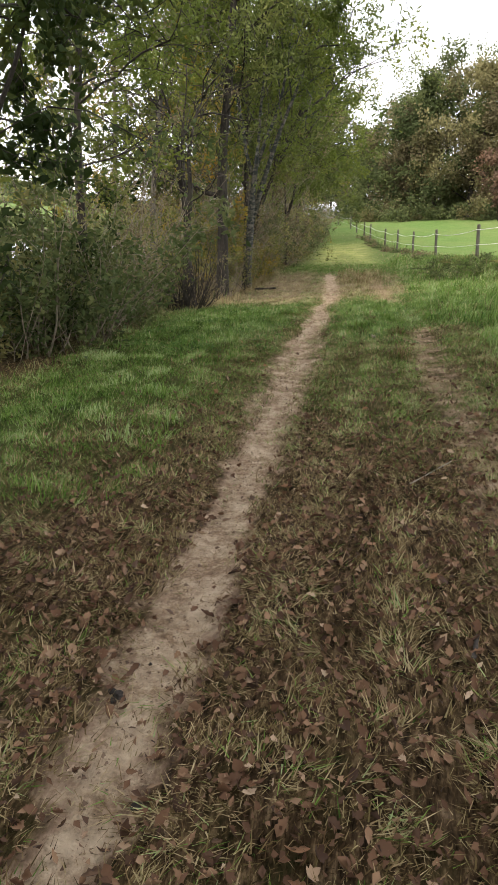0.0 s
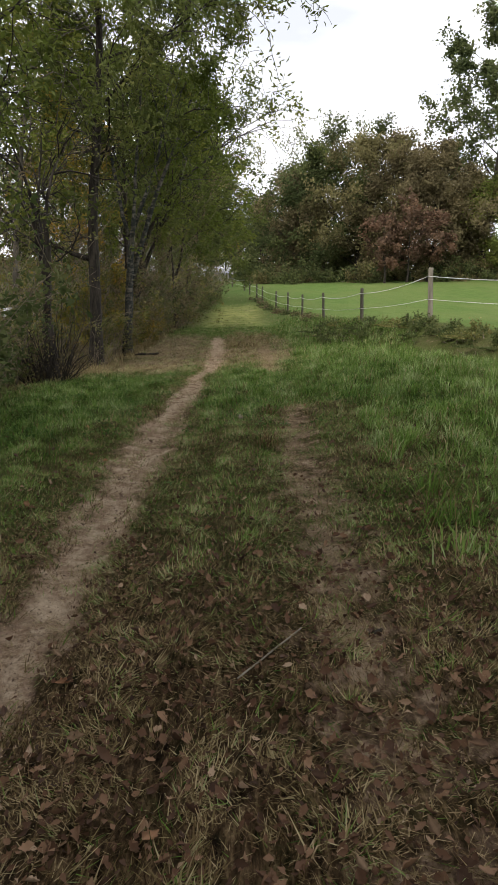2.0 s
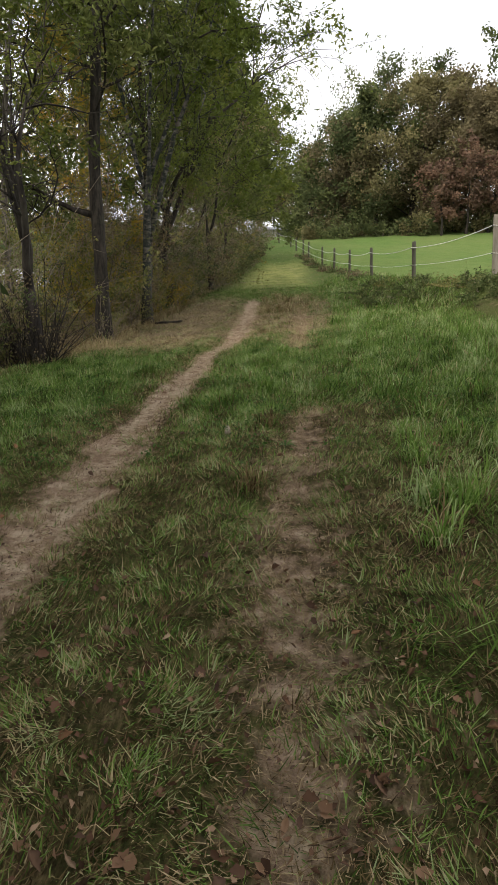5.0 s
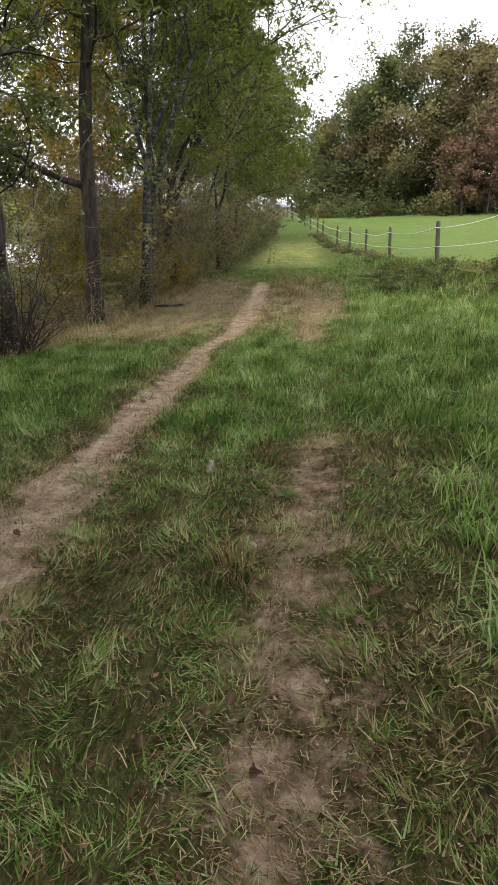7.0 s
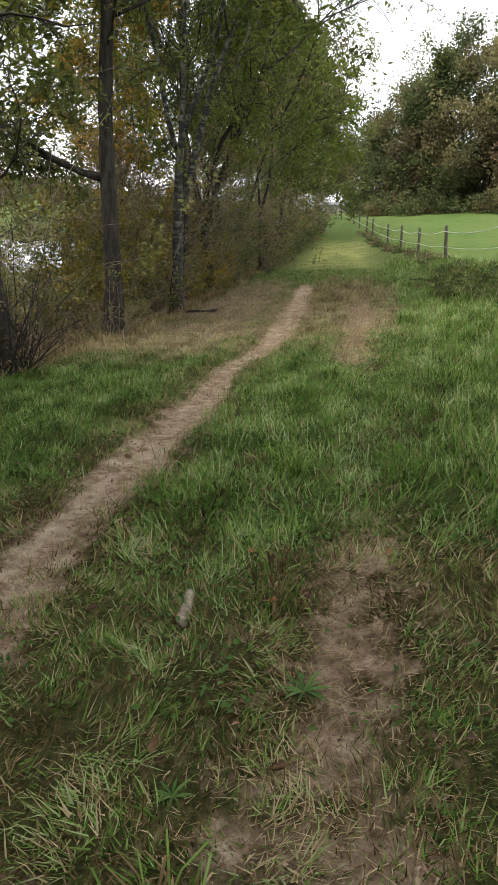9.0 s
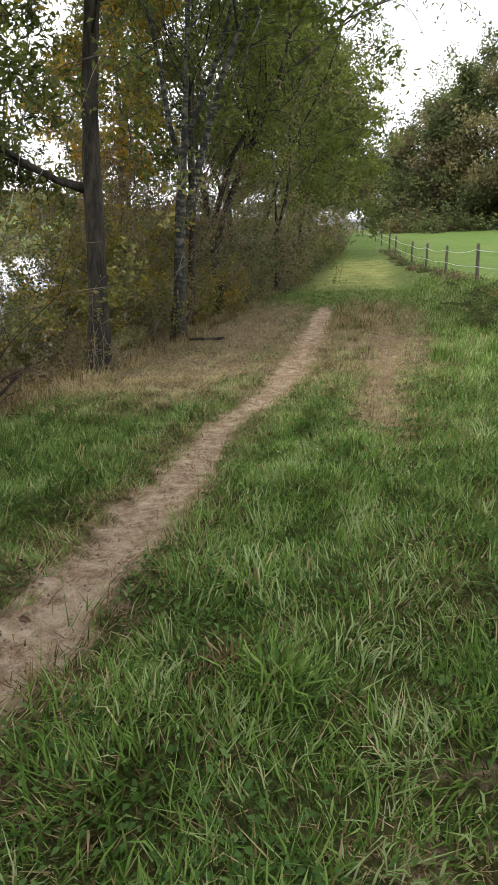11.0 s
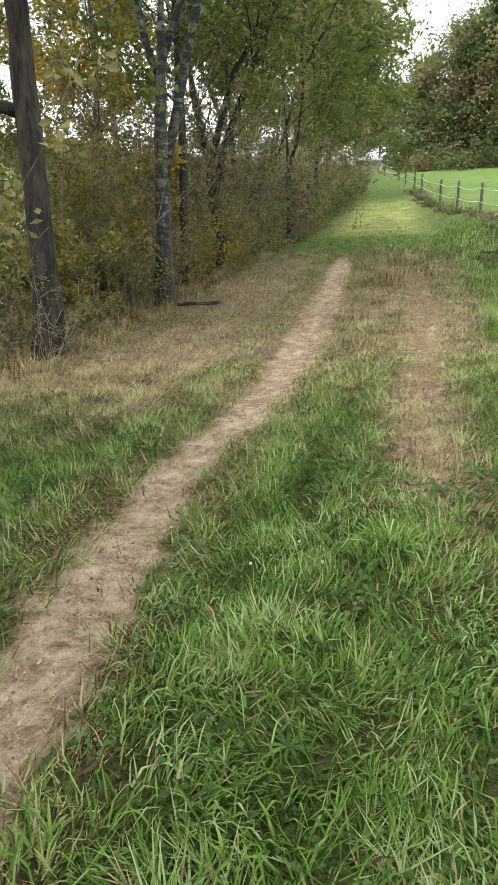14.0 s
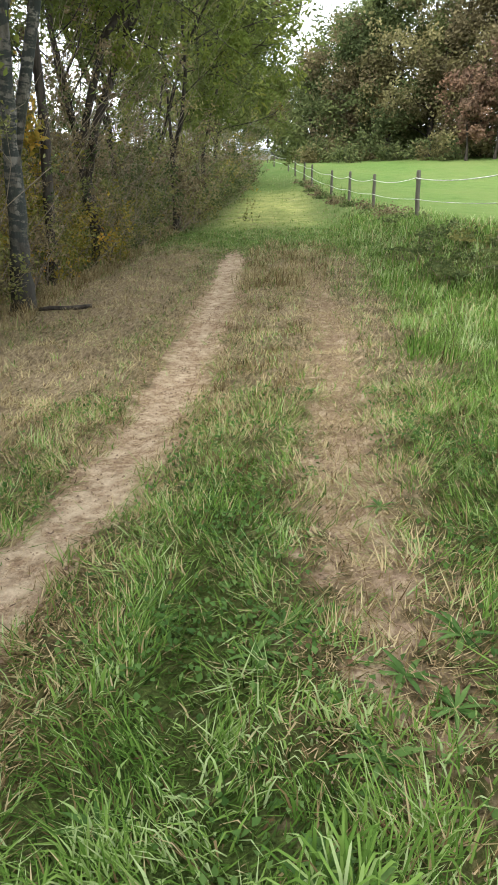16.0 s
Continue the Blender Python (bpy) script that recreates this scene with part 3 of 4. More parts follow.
def build_shore_trees():
    slim = (0.15, 0.046)
    tree("dark-leaved oak with low limbs reaching over the track edge", -4.3, 6.8, 9.5, 0.22, 21, DARK_BARK, OAK_LEAF, 17000, (0.125, 0.080), 0.2, 20, 0.40,
         toward=(0.35, 0.3), rise=0.22, droop=0.4, name="oak", puff=0.13)
    # Added oaks that stay out of view; their crowns darken the near ground.
    for k, (x, y, to) in enumerate([(-5.0, 0.0, (0.75, -0.1)), (-5.5, -4.5, (0.4, 0.2)), (6.6, -2.6, (-0.7, -0.1))]):
        tree("unseen spreading oak added to shade the start of the track", x, y, 13, 0.36, 50 + k, DARK_BARK, OAK_LEAF, 12000, (0.38, 0.26), 0.30, 18, 0.5, toward=to, rise=0.3, droop=0.1, name="oak", puff=0.3, low=4.9,
             group="oaks over the track")
    tree("slender young oak with sparse yellow-green leaves in the hedge", -3.75, 11.6, 8.0, 0.085, 22, DARK_BARK, BRIGHT_LEAF, 6500, (0.10, 0.06), 0.22, 14, 0.28, name="oak")
    tree("dead forked dark tree with bare crooked limbs", -2.62, 14.4, 4.6, 0.13, 23, DARK_BARK, SHRUB_LEAF, 500, (0.06, 0.03), 0.22, 10, 0.36, lean=(-0.22, 0.08), rise=0.8, fork=3, name="dead_tree", puff=0.1)
    tree("pale thin-stemmed tree with sparse leaves", -4.3, 17.4, 10, 0.08, 24, GREY_BARK, BRIGHT_LEAF, 7000, slim, 0.30, 14, 0.26)
    tree("tall straight brown-barked tree with narrow leaves", -2.69, 18.1, 13.5, 0.15, 25, BARK, WILLOW_LEAF, 24000, slim, 0.24, 24, 0.32, toward=(0.12, 0), rise=0.4, droop=0.55, twigs=5, low=2.2,
         stems=((0.185, (-1.0, -0.1, 0.42), 3.4, 0.055), (0.19, (-0.9, 0.3, 0.12), 2.4, 0.035)))
    tree("forked tree with pale mottled bark and green leaves", -2.57, 21.75, 11.5, 0.125, 26, BIRCH_BARK, BRIGHT_LEAF, 21000, (0.14, 0.06), 0.24, 18, 0.36, lean=(0.03, 0), toward=(0.2, 0), rise=0.7, fork=3, droop=0.4, twigs=5, low=3.0,
         stems=((0.165, (0.40, -0.05, 1.0), 6.5, 0.085), (0.275, (-0.38, 0.1, 1.0), 5.5, 0.058), (0.30, (0.15, 0.4, 1.0), 5.5, 0.06)))
    tree("tree with orange and yellow autumn leaves by the water", -4.9, 24.5, 7.5, 0.10, 27, GREY_BARK, ORANGE_LEAF, 10000, (0.12, 0.065), 0.15, 15, 0.33)
    tree("thin dark-stemmed tree behind the mottled one", -3.0, 24.2, 10.5, 0.10, 28, DARK_BARK, WILLOW_LEAF, 11000, slim, 0.28, 16, 0.28, rise=0.5, droop=0.5, low=2.8)
    tree("leaning dark willow with several stems", -2.8, 26.8, 10, 0.16, 29, DARK_BARK, BRIGHT_LEAF, 15000, slim, 0.14, 19, 0.38, lean=(-0.18, 0), toward=(0.05, 0), rise=0.9, fork=3, droop=0.5, twigs=5, low=2.0)
    spots = [(-3.3, 30.2, 11, 30, WILLOW_LEAF), (-2.4, 33.5, 10.5, 31, BRIGHT_LEAF), (-3.6, 37, 12, 32, WILLOW_LEAF), (-2.5, 41.0, 11, 33, WILLOW_LEAF), (-3.4, 45.5, 12, 34, BRIGHT_LEAF),
             (-3.0, 51, 12, 35, WILLOW_LEAF), (-3.9, 57, 12.5, 36, WILLOW_LEAF), (-4.4, 65, 13, 37, BRIGHT_LEAF), (-5.6, 74, 13, 38, WILLOW_LEAF)]
    for x, y, h, seed, leaf in spots:
        tree("slim grey-stemmed tree with drooping narrow green leaves", x, y, h, 0.10, seed, BARK, leaf, 9500, (0.22, 0.07) if y < 48 else (0.36, 0.13), 0.16, 17, 0.33, toward=(0.25, -0.05), rise=0.6, droop=0.5, fork=1, puff=0.25, far=True)
    for x, y, h, seed, leaf in [(-6.0, 29, 11, 41, WILLOW_LEAF), (-5.6, 16.4, 10, 43, WILLOW_LEAF), (-6.2, 21.0, 11, 44, YELLOW_LEAF)]:
        tree("back-row tree with yellow-green leaves by the water", x, y, h, 0.12, seed, GREY_BARK, leaf, 7500, (0.15, 0.065), 0.22, 16, 0.33, puff=0.25, far=True, low=3.4)


build_shore_trees()


def build_thicket():
    rng = np.random.RandomState(60)
    y, k = 8.2, 0
    while y < 62:
        step = 0.95 if y < 30 else 1.8
        for row in range(2):
            x = -3.35 - row * 1.0 + rng.uniform(-0.3, 0.3) + smooth(20, 30, y) * 0.35 + smooth(28, 36, y) * 0.6
            if abs(y - 18.1) < 0.5 and row == 0 or abs(y - 21.75) < 0.6 and row == 0:
                x -= 0.7
            h = rng.uniform(2.4, 4.2) if row else rng.uniform(1.2, 3.0)
            if 14.8 < y < 26 and row == 0:
                h *= 0.6
            if 12.6 < y < 15.9 and row == 0:
                x, h = x - 0.45, h * 0.8
            if y > 20.5 and row:
                h = rng.uniform(3.3, 5.0)
            if y < 14 and row:
                h *= 0.62
            if 15.9 < y < 20.0:
                h *= 0.42
            leaf, words = [(SHRUB_LEAF, "olive-brown leafy hedge shrub with thin grey stems"), (BROWN_LEAF, "half-bare hedge shrub with withered brown leaves"),
                           (BRAMBLE_LEAF, "tangled green bramble shrub in the hedge"), (YELLOW_LEAF, "hedge shrub with yellowing leaves")][[0, 0, 1, 2, 0, 2, 3, 0, 1][rng.randint(9)]]
            big = 1 if y < 30 else 1.7
            if y < 11.5:
                leaf, words, big = [BRAMBLE_LEAF, SHRUB_LEAF, BRAMBLE_LEAF, OAK_LEAF][k % 4], "leafy green oak scrub at the hedge foot", 1.5
            shrub(words, x, y + rng.uniform(-0.3, 0.3), h, 0.75, 100 + k, leaf, int((1100 + 750 * h) if y < 30 else 1500), 27 if y < 30 else 16, (0.062 * big, 0.034 * big))
            k += 1
        y += step


build_thicket()
for k in range(16):
    y = 21.5 + k * 1.7
    shrub("tall half-bare thicket of thin stems behind the trees", -5.3 + 0.3 * (k % 3), y, 4.6 + 0.5 * (k % 2), 0.9, 240 + k, SHRUB_LEAF if k % 2 else BROWN_LEAF, 2600, 24, (0.09, 0.05))
for k, (x, y, h) in enumerate([(-4.0, 20.4, 1.6), (-4.0, 21.0, 2.2), (-4.2, 22.8, 2.6), (-4.6, 24.4, 2.8), (-3.9, 25.6, 2.2)]):
    shrub("rounded shrub with yellow autumn leaves near the water", x, y, h, 0.8, 260 + k, YELLOW_LEAF, 4200, 30, (0.075, 0.045))


shrub("thin grey-green shoots round the foot of a trunk", -2.62, 17.95, 1.0, 0.3, 270, SHRUB_LEAF, 700, 30, (0.045, 0.012), thick=0.005)
shrub("tangled dark bramble round the dead tree's foot", -2.72, 14.3, 1.25, 0.55, 271, BROWN_LEAF, 700, 110, (0.05, 0.03), twig=DARK_BARK)


def build_bank_shrubs():
    rng = np.random.RandomState(70)
    for k in range(15):
        y = 13.5 + k * 0.85
        f = float(np.interp(y, FENCE_Y, FENCE_X))
        x = f - rng.uniform(0.45, 1.2)
        shrub("low green bramble bush on the bank below the fence", x, y, rng.uniform(0.18, 0.38), 0.6, 300 + k, BRAMBLE_LEAF if k % 4 else SHRUB_LEAF, 1300, 16, (0.055, 0.036),
              "bramble", "brambles on the bank", 0.5)
    for k in range(12):
        y = 30 + k * 2.2
        f = float(np.interp(y, FENCE_Y, FENCE_X))
        shrub("low brown weeds along the fence foot", f - rng.uniform(0.1, 0.5), y, rng.uniform(0.12, 0.24), 0.6, 340 + k, BROWN_LEAF if k % 2 else BRAMBLE_LEAF, 500, 10, (0.09, 0.05),
              "bramble", "brambles on the bank", 0.5)


build_bank_shrubs()


def build_woods():
    rows = [(2.5, 92, 13, "green"), (6, 88, 16, "brown"), (9.5, 84, 19, "green"), (13, 82, 21, "olive"), (17, 80, 19, "brown"), (21, 79, 18, "brown"), (12, 92, 24, "green"), (18, 92, 24, "green"),
            (25, 80, 14, "olive"), (29, 78, 15, "lime"), (34, 76, 16, "olive"), (40, 74, 17, "green"), (48, 72, 18, "olive"), (6, 100, 19, "green"), (25, 92, 20, "green")]
    for k, (x, y, h, kind) in enumerate(rows):
        tree("large broad " + {"green": "dark green", "brown": "brown-tinged", "olive": "olive-green", "lime": "yellow-green"}[kind] + " tree at the edge of the wood", x, y, h * 0.755, 0.32, 500 + k, BARK, WOOD_LEAF[kind],
             (4000 if x > 33 else 10000 if y > 90 else 19000), (0.30, 0.21), 0.04, 22, 0.42, rise=0.25, droop=0.3, sides=7, twigs=4, puff=0.62, clump=2.0, far=True, group="trees at the wood's edge")
    for k, (x, y, h) in enumerate([(14.8, 74, 6.5), (17.2, 74.5, 8.0), (19.4, 75, 6.5)]):
        tree("small tree with reddish-brown autumn leaves before the wood", x, y, h, 0.12, 540 + k, BARK, WOOD_LEAF["red"], 3000, (0.30, 0.18), 0.22, 13, 0.42, rise=0.35, sides=6, puff=0.3, far=True, group="red trees before the wood")
    tree("tall open-crowned oak with dark limbs and gaps of sky", 27.6, 84, 28, 0.46, 550, DARK_BARK, WOOD_LEAF["green"], 15000, (0.42, 0.28), 0.36, 20, 0.33, rise=0.3, droop=0.2, puff=0.45, name="oak", group="trees at the wood's edge")
    for k, (x, y, h, kind) in enumerate([(-5, 112, 11, "lime"), (-9, 108, 13, "olive"), (-14, 116, 14, "green"), (-1, 124, 10, "brown"), (-20, 110, 13, "green"), (-2.5, 106, 8, "olive"), (2, 112, 10, "green")]):
        tree("distant tree beyond the end of the track", x, y, h, 0.2, 560 + k, BARK, WOOD_LEAF[kind], 4000, (0.42, 0.27), 0.15, 14, 0.36, sides=6, puff=0.45, far=True, group="distant trees")
    rng = np.random.RandomState(80)
    for k in range(20):
        x, y = 2 + k * 1.75 + rng.uniform(-0.7, 0.7), 79 - k * 0.3 + rng.uniform(-1.5, 1.5)
        shrub("dark undergrowth bush at the foot of the wood", x, y, rng.uniform(1.3, 3.0), 1.6, 580 + k, WOOD_LEAF["green" if k % 3 else "olive"], 900, 10, (0.26, 0.17), "bush", "undergrowth at the wood's edge", 0.6)


build_woods()
for k in range(13):
    shrub("dark shaded bush inside the wood", 2 + k * 2.6, 88.5 + (k % 3) * 0.8, 3.6, 2.0, 620 + k, WOOD_LEAF["green"], 1100, 8, (0.45, 0.30), "bush", "undergrowth at the wood's edge", 0.6)


def build_far_hill():
    rng = np.random.RandomState(90)
    n = 13000
    x, y = rng.uniform(-900, -290, n), rng.uniform(-100, 1500, n)
    c = np.stack([x, y, ground(x, y) + rng.uniform(0, 5, n) ** 1.2], 1)
    tagged(new("far_woods", leaf_mesh("far_woods", rng, c, 9.0, 6.0, WOOD_LEAF["green"], 0, None, 1.5)), "hazy wooded hillside across the lake", "woods", kind="stuff")


build_far_hill()

# ---------------------------------------------------------------- fence and shed


def post_mesh(height, radius, seed, mat):
    """A round split post with an uneven, slightly chamfered top."""
    rng = np.random.RandomState(seed)
    t = Tubes()
    zs = np.array([-0.25, 0.0, 0.25, 0.5, 0.75, 0.97, 1.0]) * height
    p = np.stack([rng.normal(size=7) * 0.006, rng.normal(size=7) * 0.006, zs], 1)
    t.add(p, radius * np.array([1.05, 1.05, 1.0, 0.98, 0.97, 0.95, 0.80]), 9)
    return t.mesh("post", mat)


def build_fence():
    fence = tagged(new("pasture_fence"), "pasture fence of weathered wooden posts with two white tapes", "fence")
    posts = [(9.6, 9.0, 1.25), (8.0, 13.2, 1.25), (5.55, 19.8, 1.36), (4.4, 23.4, 1.06), (4.0, 30.5, 1.13), (3.62, 37, 1.05), (3.1, 40.8, 1.1), (2.6, 44.5, 1.05), (1.9, 51.8, 1.1),
             (1.55, 56.5, 1.05), (1.0, 61, 1.05), (0.5, 66, 1.05), (-0.8, 75, 1.05), (-1.7, 84, 1.05)]
    tops = []
    for k, (x, y, h) in enumerate(posts):
        z = float(ground(x, y))
        mat = PALE_WOOD if k == 2 else POST_WOOD
        p = part("post", post_mesh(h, 0.055 if k != 2 else 0.065, 700 + k, mat), fence)
        p.matrix_basis = pose(x, y, z, 0, -4.5 if k in (2, 3, 4) else -2, 0)
        marks = []
        for level in (0.84, 0.42):
            lean = -math.sin(radians(4.5 if k in (2, 3, 4) else 2)) * h * level
            q = np.array([x + lean - 0.07, y - 0.02, z + h * level])
            marks.append(q)
            t = Tubes()
            t.add([(0.045, 0, 0), (-0.02, 0, 0), (-0.028, 0, 0)], [0.009, 0.009, 0.016], 8)
            ins = part("insulator", t.mesh("insulator", PLASTIC), p)
            ins.matrix_basis = pose(-0.062, -0.02, h * level)
        tops.append(marks)
    for level in range(2):
        for a, b in zip(tops, tops[1:]):
            p, q = a[level], b[level]
            s = np.linspace(0, 1, 13)
            line = p[None] * (1 - s[:, None]) + q[None] * s[:, None]
            line[:, 2] -= 4 * s * (1 - s) * (0.10 if level == 0 else 0.05)
            w = 0.009 if level == 0 else 0.006
            strip = np.concatenate([line + (0, 0, w), line + (0.003, 0, 0), line - (0, 0, w), line - (0.003, 0, 0)])
            f = []
            for k in range(12):
                for c in range(4):
                    d = (c + 1) % 4
                    f.append((c * 13 + k, d * 13 + k, d * 13 + k + 1, c * 13 + k + 1))
            part("tape", mesh_from("tape", strip, f, TAPE), fence, "white sagging fence tape")


build_fence()


def box(bm, x0, x1, y0, y1, z0, z1):
    m = Matrix.Translation(((x0 + x1) / 2, (y0 + y1) / 2, (z0 + z1) / 2)) @ Matrix.Diagonal((x1 - x0, y1 - y0, z1 - z0, 1))
    return bmesh.ops.create_cube(bm, size=1, matrix=m)


def build_shed():
    shed = tagged(new("shed"), "low pale shed with a grey roof at the track's far end", "shed")
    shed.matrix_basis = pose(-2.3, 97, float(ground(-2.3, 97)) - 0.05)
    bm = bmesh.new()
    box(bm, -1.9, 1.9, 0, 2.4, 0, 0.95)
    part("wall", bm_mesh("wall", bm, SHED_WALL), shed)
    bm = bmesh.new()
    vs = [bm.verts.new(c) for c in ((-2.1, -0.25, 0.93), (2.1, -0.25, 0.93), (2.1, 2.6, 1.25), (-2.1, 2.6, 1.25))]
    face = bm.faces.new(vs)
    top = bmesh.ops.extrude_face_region(bm, geom=[face])
    bmesh.ops.translate(bm, vec=(0, 0, 0.09), verts=[g for g in top["geom"] if isinstance(g, bmesh.types.BMVert)])
    bmesh.ops.recalc_face_normals(bm, faces=bm.faces)
    part("roof", bm_mesh("roof", bm, SHED_ROOF), shed)
    bm = bmesh.new()
    box(bm, 0.5, 1.3, -0.03, 0.0, 0, 0.85)
    part("door", bm_mesh("door", bm, SHED_DOOR), shed)


build_shed()

# ---------------------------------------------------------------- grass and litter


def blades(name, rng, x, y, length, width, dry, tone, lie, mat=GRASS):
    """Curved tapering grass blades rooted in the ground."""
    n = len(x)
    az = 3.5 * waves(x, y, 0.9, 35) + rng.normal(size=n) * 1.3
    h = np.stack([np.cos(az), np.sin(az), np.zeros(n)], 1)
    s = np.stack([-np.sin(az), np.cos(az), np.zeros(n)], 1)
    root = np.stack([x, y, ground(x, y) - 0.006], 1)
    lean = np.clip(lie * rng.uniform(0.4, 1.5, n), 0.05, 0.97)[:, None]
    ln = length[:, None]
    up = np.array([0, 0, 1.0])
    m = root + ln * (h * lean * 0.38 + up * np.sqrt(1 - (lean * 0.72) ** 2) * 0.50)
    t = root + ln * (h * lean * 0.92 + up * np.maximum(np.sqrt(1 - lean ** 2) * 0.92 - 0.10 * lean, 0.06))
    w = width[:, None] * 0.5
    v = np.stack([root - s * w, root + s * w, m - s * w * 0.85, m + s * w * 0.85, t], 1).reshape(-1, 3)
    o = np.arange(n)[:, None] * 5
    f = np.concatenate([o + [0, 1, 3], o + [0, 3, 2], o + [2, 3, 4]])
    return mesh_from(name, v, f, mat, [("tone", np.repeat(np.clip(tone, 0, 1), 5)), ("dry", np.repeat(np.clip(dry, 0, 1), 5))])


def scatter(rng, n, x0, x1, y0, y1):
    return rng.uniform(x0, x1, n), rng.uniform(y0, y1, n)


def sward(name, label, seed, n, area, scale=1.0, wide=1.0):
    """Grass over a stretch of ground: short and withered on the track, none on bare soil, longer on the verges."""
    rng = np.random.RandomState(seed)
    x, y = scatter(rng, n, *area)
    clump = waves(x, y, 0.55, 21) * 0.4 + waves(x, y, 0.23, 22) * 0.5 + waves(x, y, 0.11, 24) * 0.4
    bare, dry = bare_of(x, y), dry_of(x, y)
    keep = rng.uniform(0, 1, n) > np.clip(bare * 1.25 + dry * 0.35 - clump * 0.25, 0, 1)
    keep &= x < np.interp(y, FENCE_Y, FENCE_X) + 1.5
    x, y, clump, bare, dry = x[keep], y[keep], clump[keep], bare[keep], dry[keep]
    m = len(x)
    verge = smooth(1.75, 2.5, x) * smooth(3.5, 6.5, y) + smooth(-1.9, -2.8, x) * 0.8
    long = (0.052 + 0.03 * smooth(9.5, 12, y) * (1 - smooth(14.5, 17, y)) + 0.085 * np.clip(verge, 0, 1) + 0.05 * np.maximum(clump, -0.7)) * (1 - 0.45 * bare)
    long = np.maximum(long * rng.uniform(0.5, 1.5, m), 0.02) * scale * (0.55 + 0.45 * smooth(3.0, 7.0, y))
    isdry = (rng.uniform(0, 1, m) < dry * 0.9 + 0.06).astype(float) * rng.uniform(0.75, 1, m)
    tone = np.clip(0.45 + isdry * smooth(13, 16, y) * 0.30 + 0.20 * waves(x, y, 1.1, 23) + 0.30 * clump + rng.normal(size=m) * 0.26, 0, 1)
    lie = 0.55 + 0.3 * dry
    width = rng.uniform(0.0022, 0.0052, m) * wide
    tagged(new(name, blades(name, rng, x, y, long, width, isdry, tone, lie)), label, "grass", kind="stuff")


def tufts(name, label, seed, n, area, per, length, dry, spread=0.07, wide=1.0):
    """Tussocks of longer blades that stand out of the sward."""
    rng = np.random.RandomState(seed)
    cx, cy = scatter(rng, n, *area)
    keep = bare_of(cx, cy) < 0.3
    cx, cy = cx[keep], cy[keep]
    k = rng.randint(0, len(cx), len(cx) * per)
    x, y = cx[k] + rng.normal(size=len(k)) * spread, cy[k] + rng.normal(size=len(k)) * spread
    size = rng.uniform(0.6, 1.3, len(cx))[k]
    tone = np.clip(rng.uniform(0.3, 1.0, len(cx))[k] + rng.normal(size=len(k)) * 0.15, 0, 1)
    tagged(new(name, blades(name, rng, x, y, length * size * rng.uniform(0.6, 1.25, len(k)), rng.uniform(0.0035, 0.009, len(k)) * wide, (rng.uniform(0, 1, len(k)) < dry) * 0.9, tone, 0.78 + 0 * x)),
           label, "grass", kind="stuff")


def turf(name, label, seed, n, area, tall=0.045, wide=1.0):
    """A dense mat of short single blades."""
    rng = np.random.RandomState(seed)
    x, y = scatter(rng, n, *area)
    bare, dry = bare_of(x, y), dry_of(x, y)
    clump = waves(x, y, 0.35, 31) * 0.5 + waves(x, y, 0.15, 32) * 0.5 + waves(x, y, 0.08, 34) * 0.4
    keep = (rng.uniform(0, 1, n) > np.clip(bare * 1.5 - 0.08 - clump * 0.25, 0, 0.97)) & (x < np.interp(y, FENCE_Y, FENCE_X) + 1.2)
    x, y, dry, clump = x[keep], y[keep], dry[keep], clump[keep]
    m = len(x)
    az = 3.5 * waves(x, y, 0.9, 35) + rng.normal(size=m) * 1.0
    h, s = np.stack([np.cos(az), np.sin(az), 0 * az], 1), np.stack([-np.sin(az), np.cos(az), 0 * az], 1)
    ln = (tall * np.clip(1 + 0.65 * clump, 0.25, 2.2) * rng.uniform(0.45, 1.5, m))[:, None]
    lean = np.clip(rng.uniform(0.5, 1.0, m) + dry * 0.2, 0, 0.985)[:, None]
    root = np.stack([x, y, ground(x, y) - 0.004], 1)
    w = (rng.uniform(0.0014, 0.0032, m) * wide)[:, None]
    tip = root + h * ln * lean + np.array([0, 0, 1.0]) * ln * np.maximum(np.sqrt(1 - lean ** 2), 0.12)
    v = np.stack([root - s * w, root + s * w, tip], 1).reshape(-1, 3)
    isdry = (rng.uniform(0, 1, m) < dry * 0.92 + 0.08 - 0.28 * clump * (dry > 0.12)) * rng.uniform(0.8, 1, m)
    tone = np.clip(0.45 + isdry * smooth(13, 16, y) * 0.30 + 0.16 * waves(x, y, 0.9, 33) + 0.30 * clump + rng.normal(size=m) * 0.26, 0, 1)
    me = mesh_from(name, v, np.arange(3 * m).reshape(-1, 3), GRASS, [("tone", np.repeat(tone, 3)), ("dry", np.repeat(isdry, 3))])
    tagged(new(name, me), label, "grass", kind="stuff")


turf("turf", "short matted grass and straw where the track starts", 791, 470000, (-2.8, 3.2, 1.5, 9.5), 0.044, 1.15)
turf("turf", "short matted grass between and beside the ruts", 792, 265000, (-2.6, 3.6, 9.5, 17.5), 0.070, 1.4)
turf("turf", "short dry grass around the far ruts", 793, 110000, (-3.2, 4.6, 17.5, 33.0), 0.075, 2.0)
sward("track_grass", "short mixed green and withered grass on the track", 801, 40000, (-3.2, 4.6, 1.2, 12.0))
sward("track_grass", "green grass between and beside the wheel ruts", 802, 42000, (-3.2, 4.8, 12.0, 21.0), 1.0, 1.05)
sward("track_grass", "pale dry grass further along the track", 803, 16000, (-3.2, 5.2, 21.0, 36.0), 1.2, 2.2)
sward("track_grass", "yellowish grass far along the track", 804, 5000, (-3.2, 4.5, 36.0, 62.0), 1.2, 4.0)
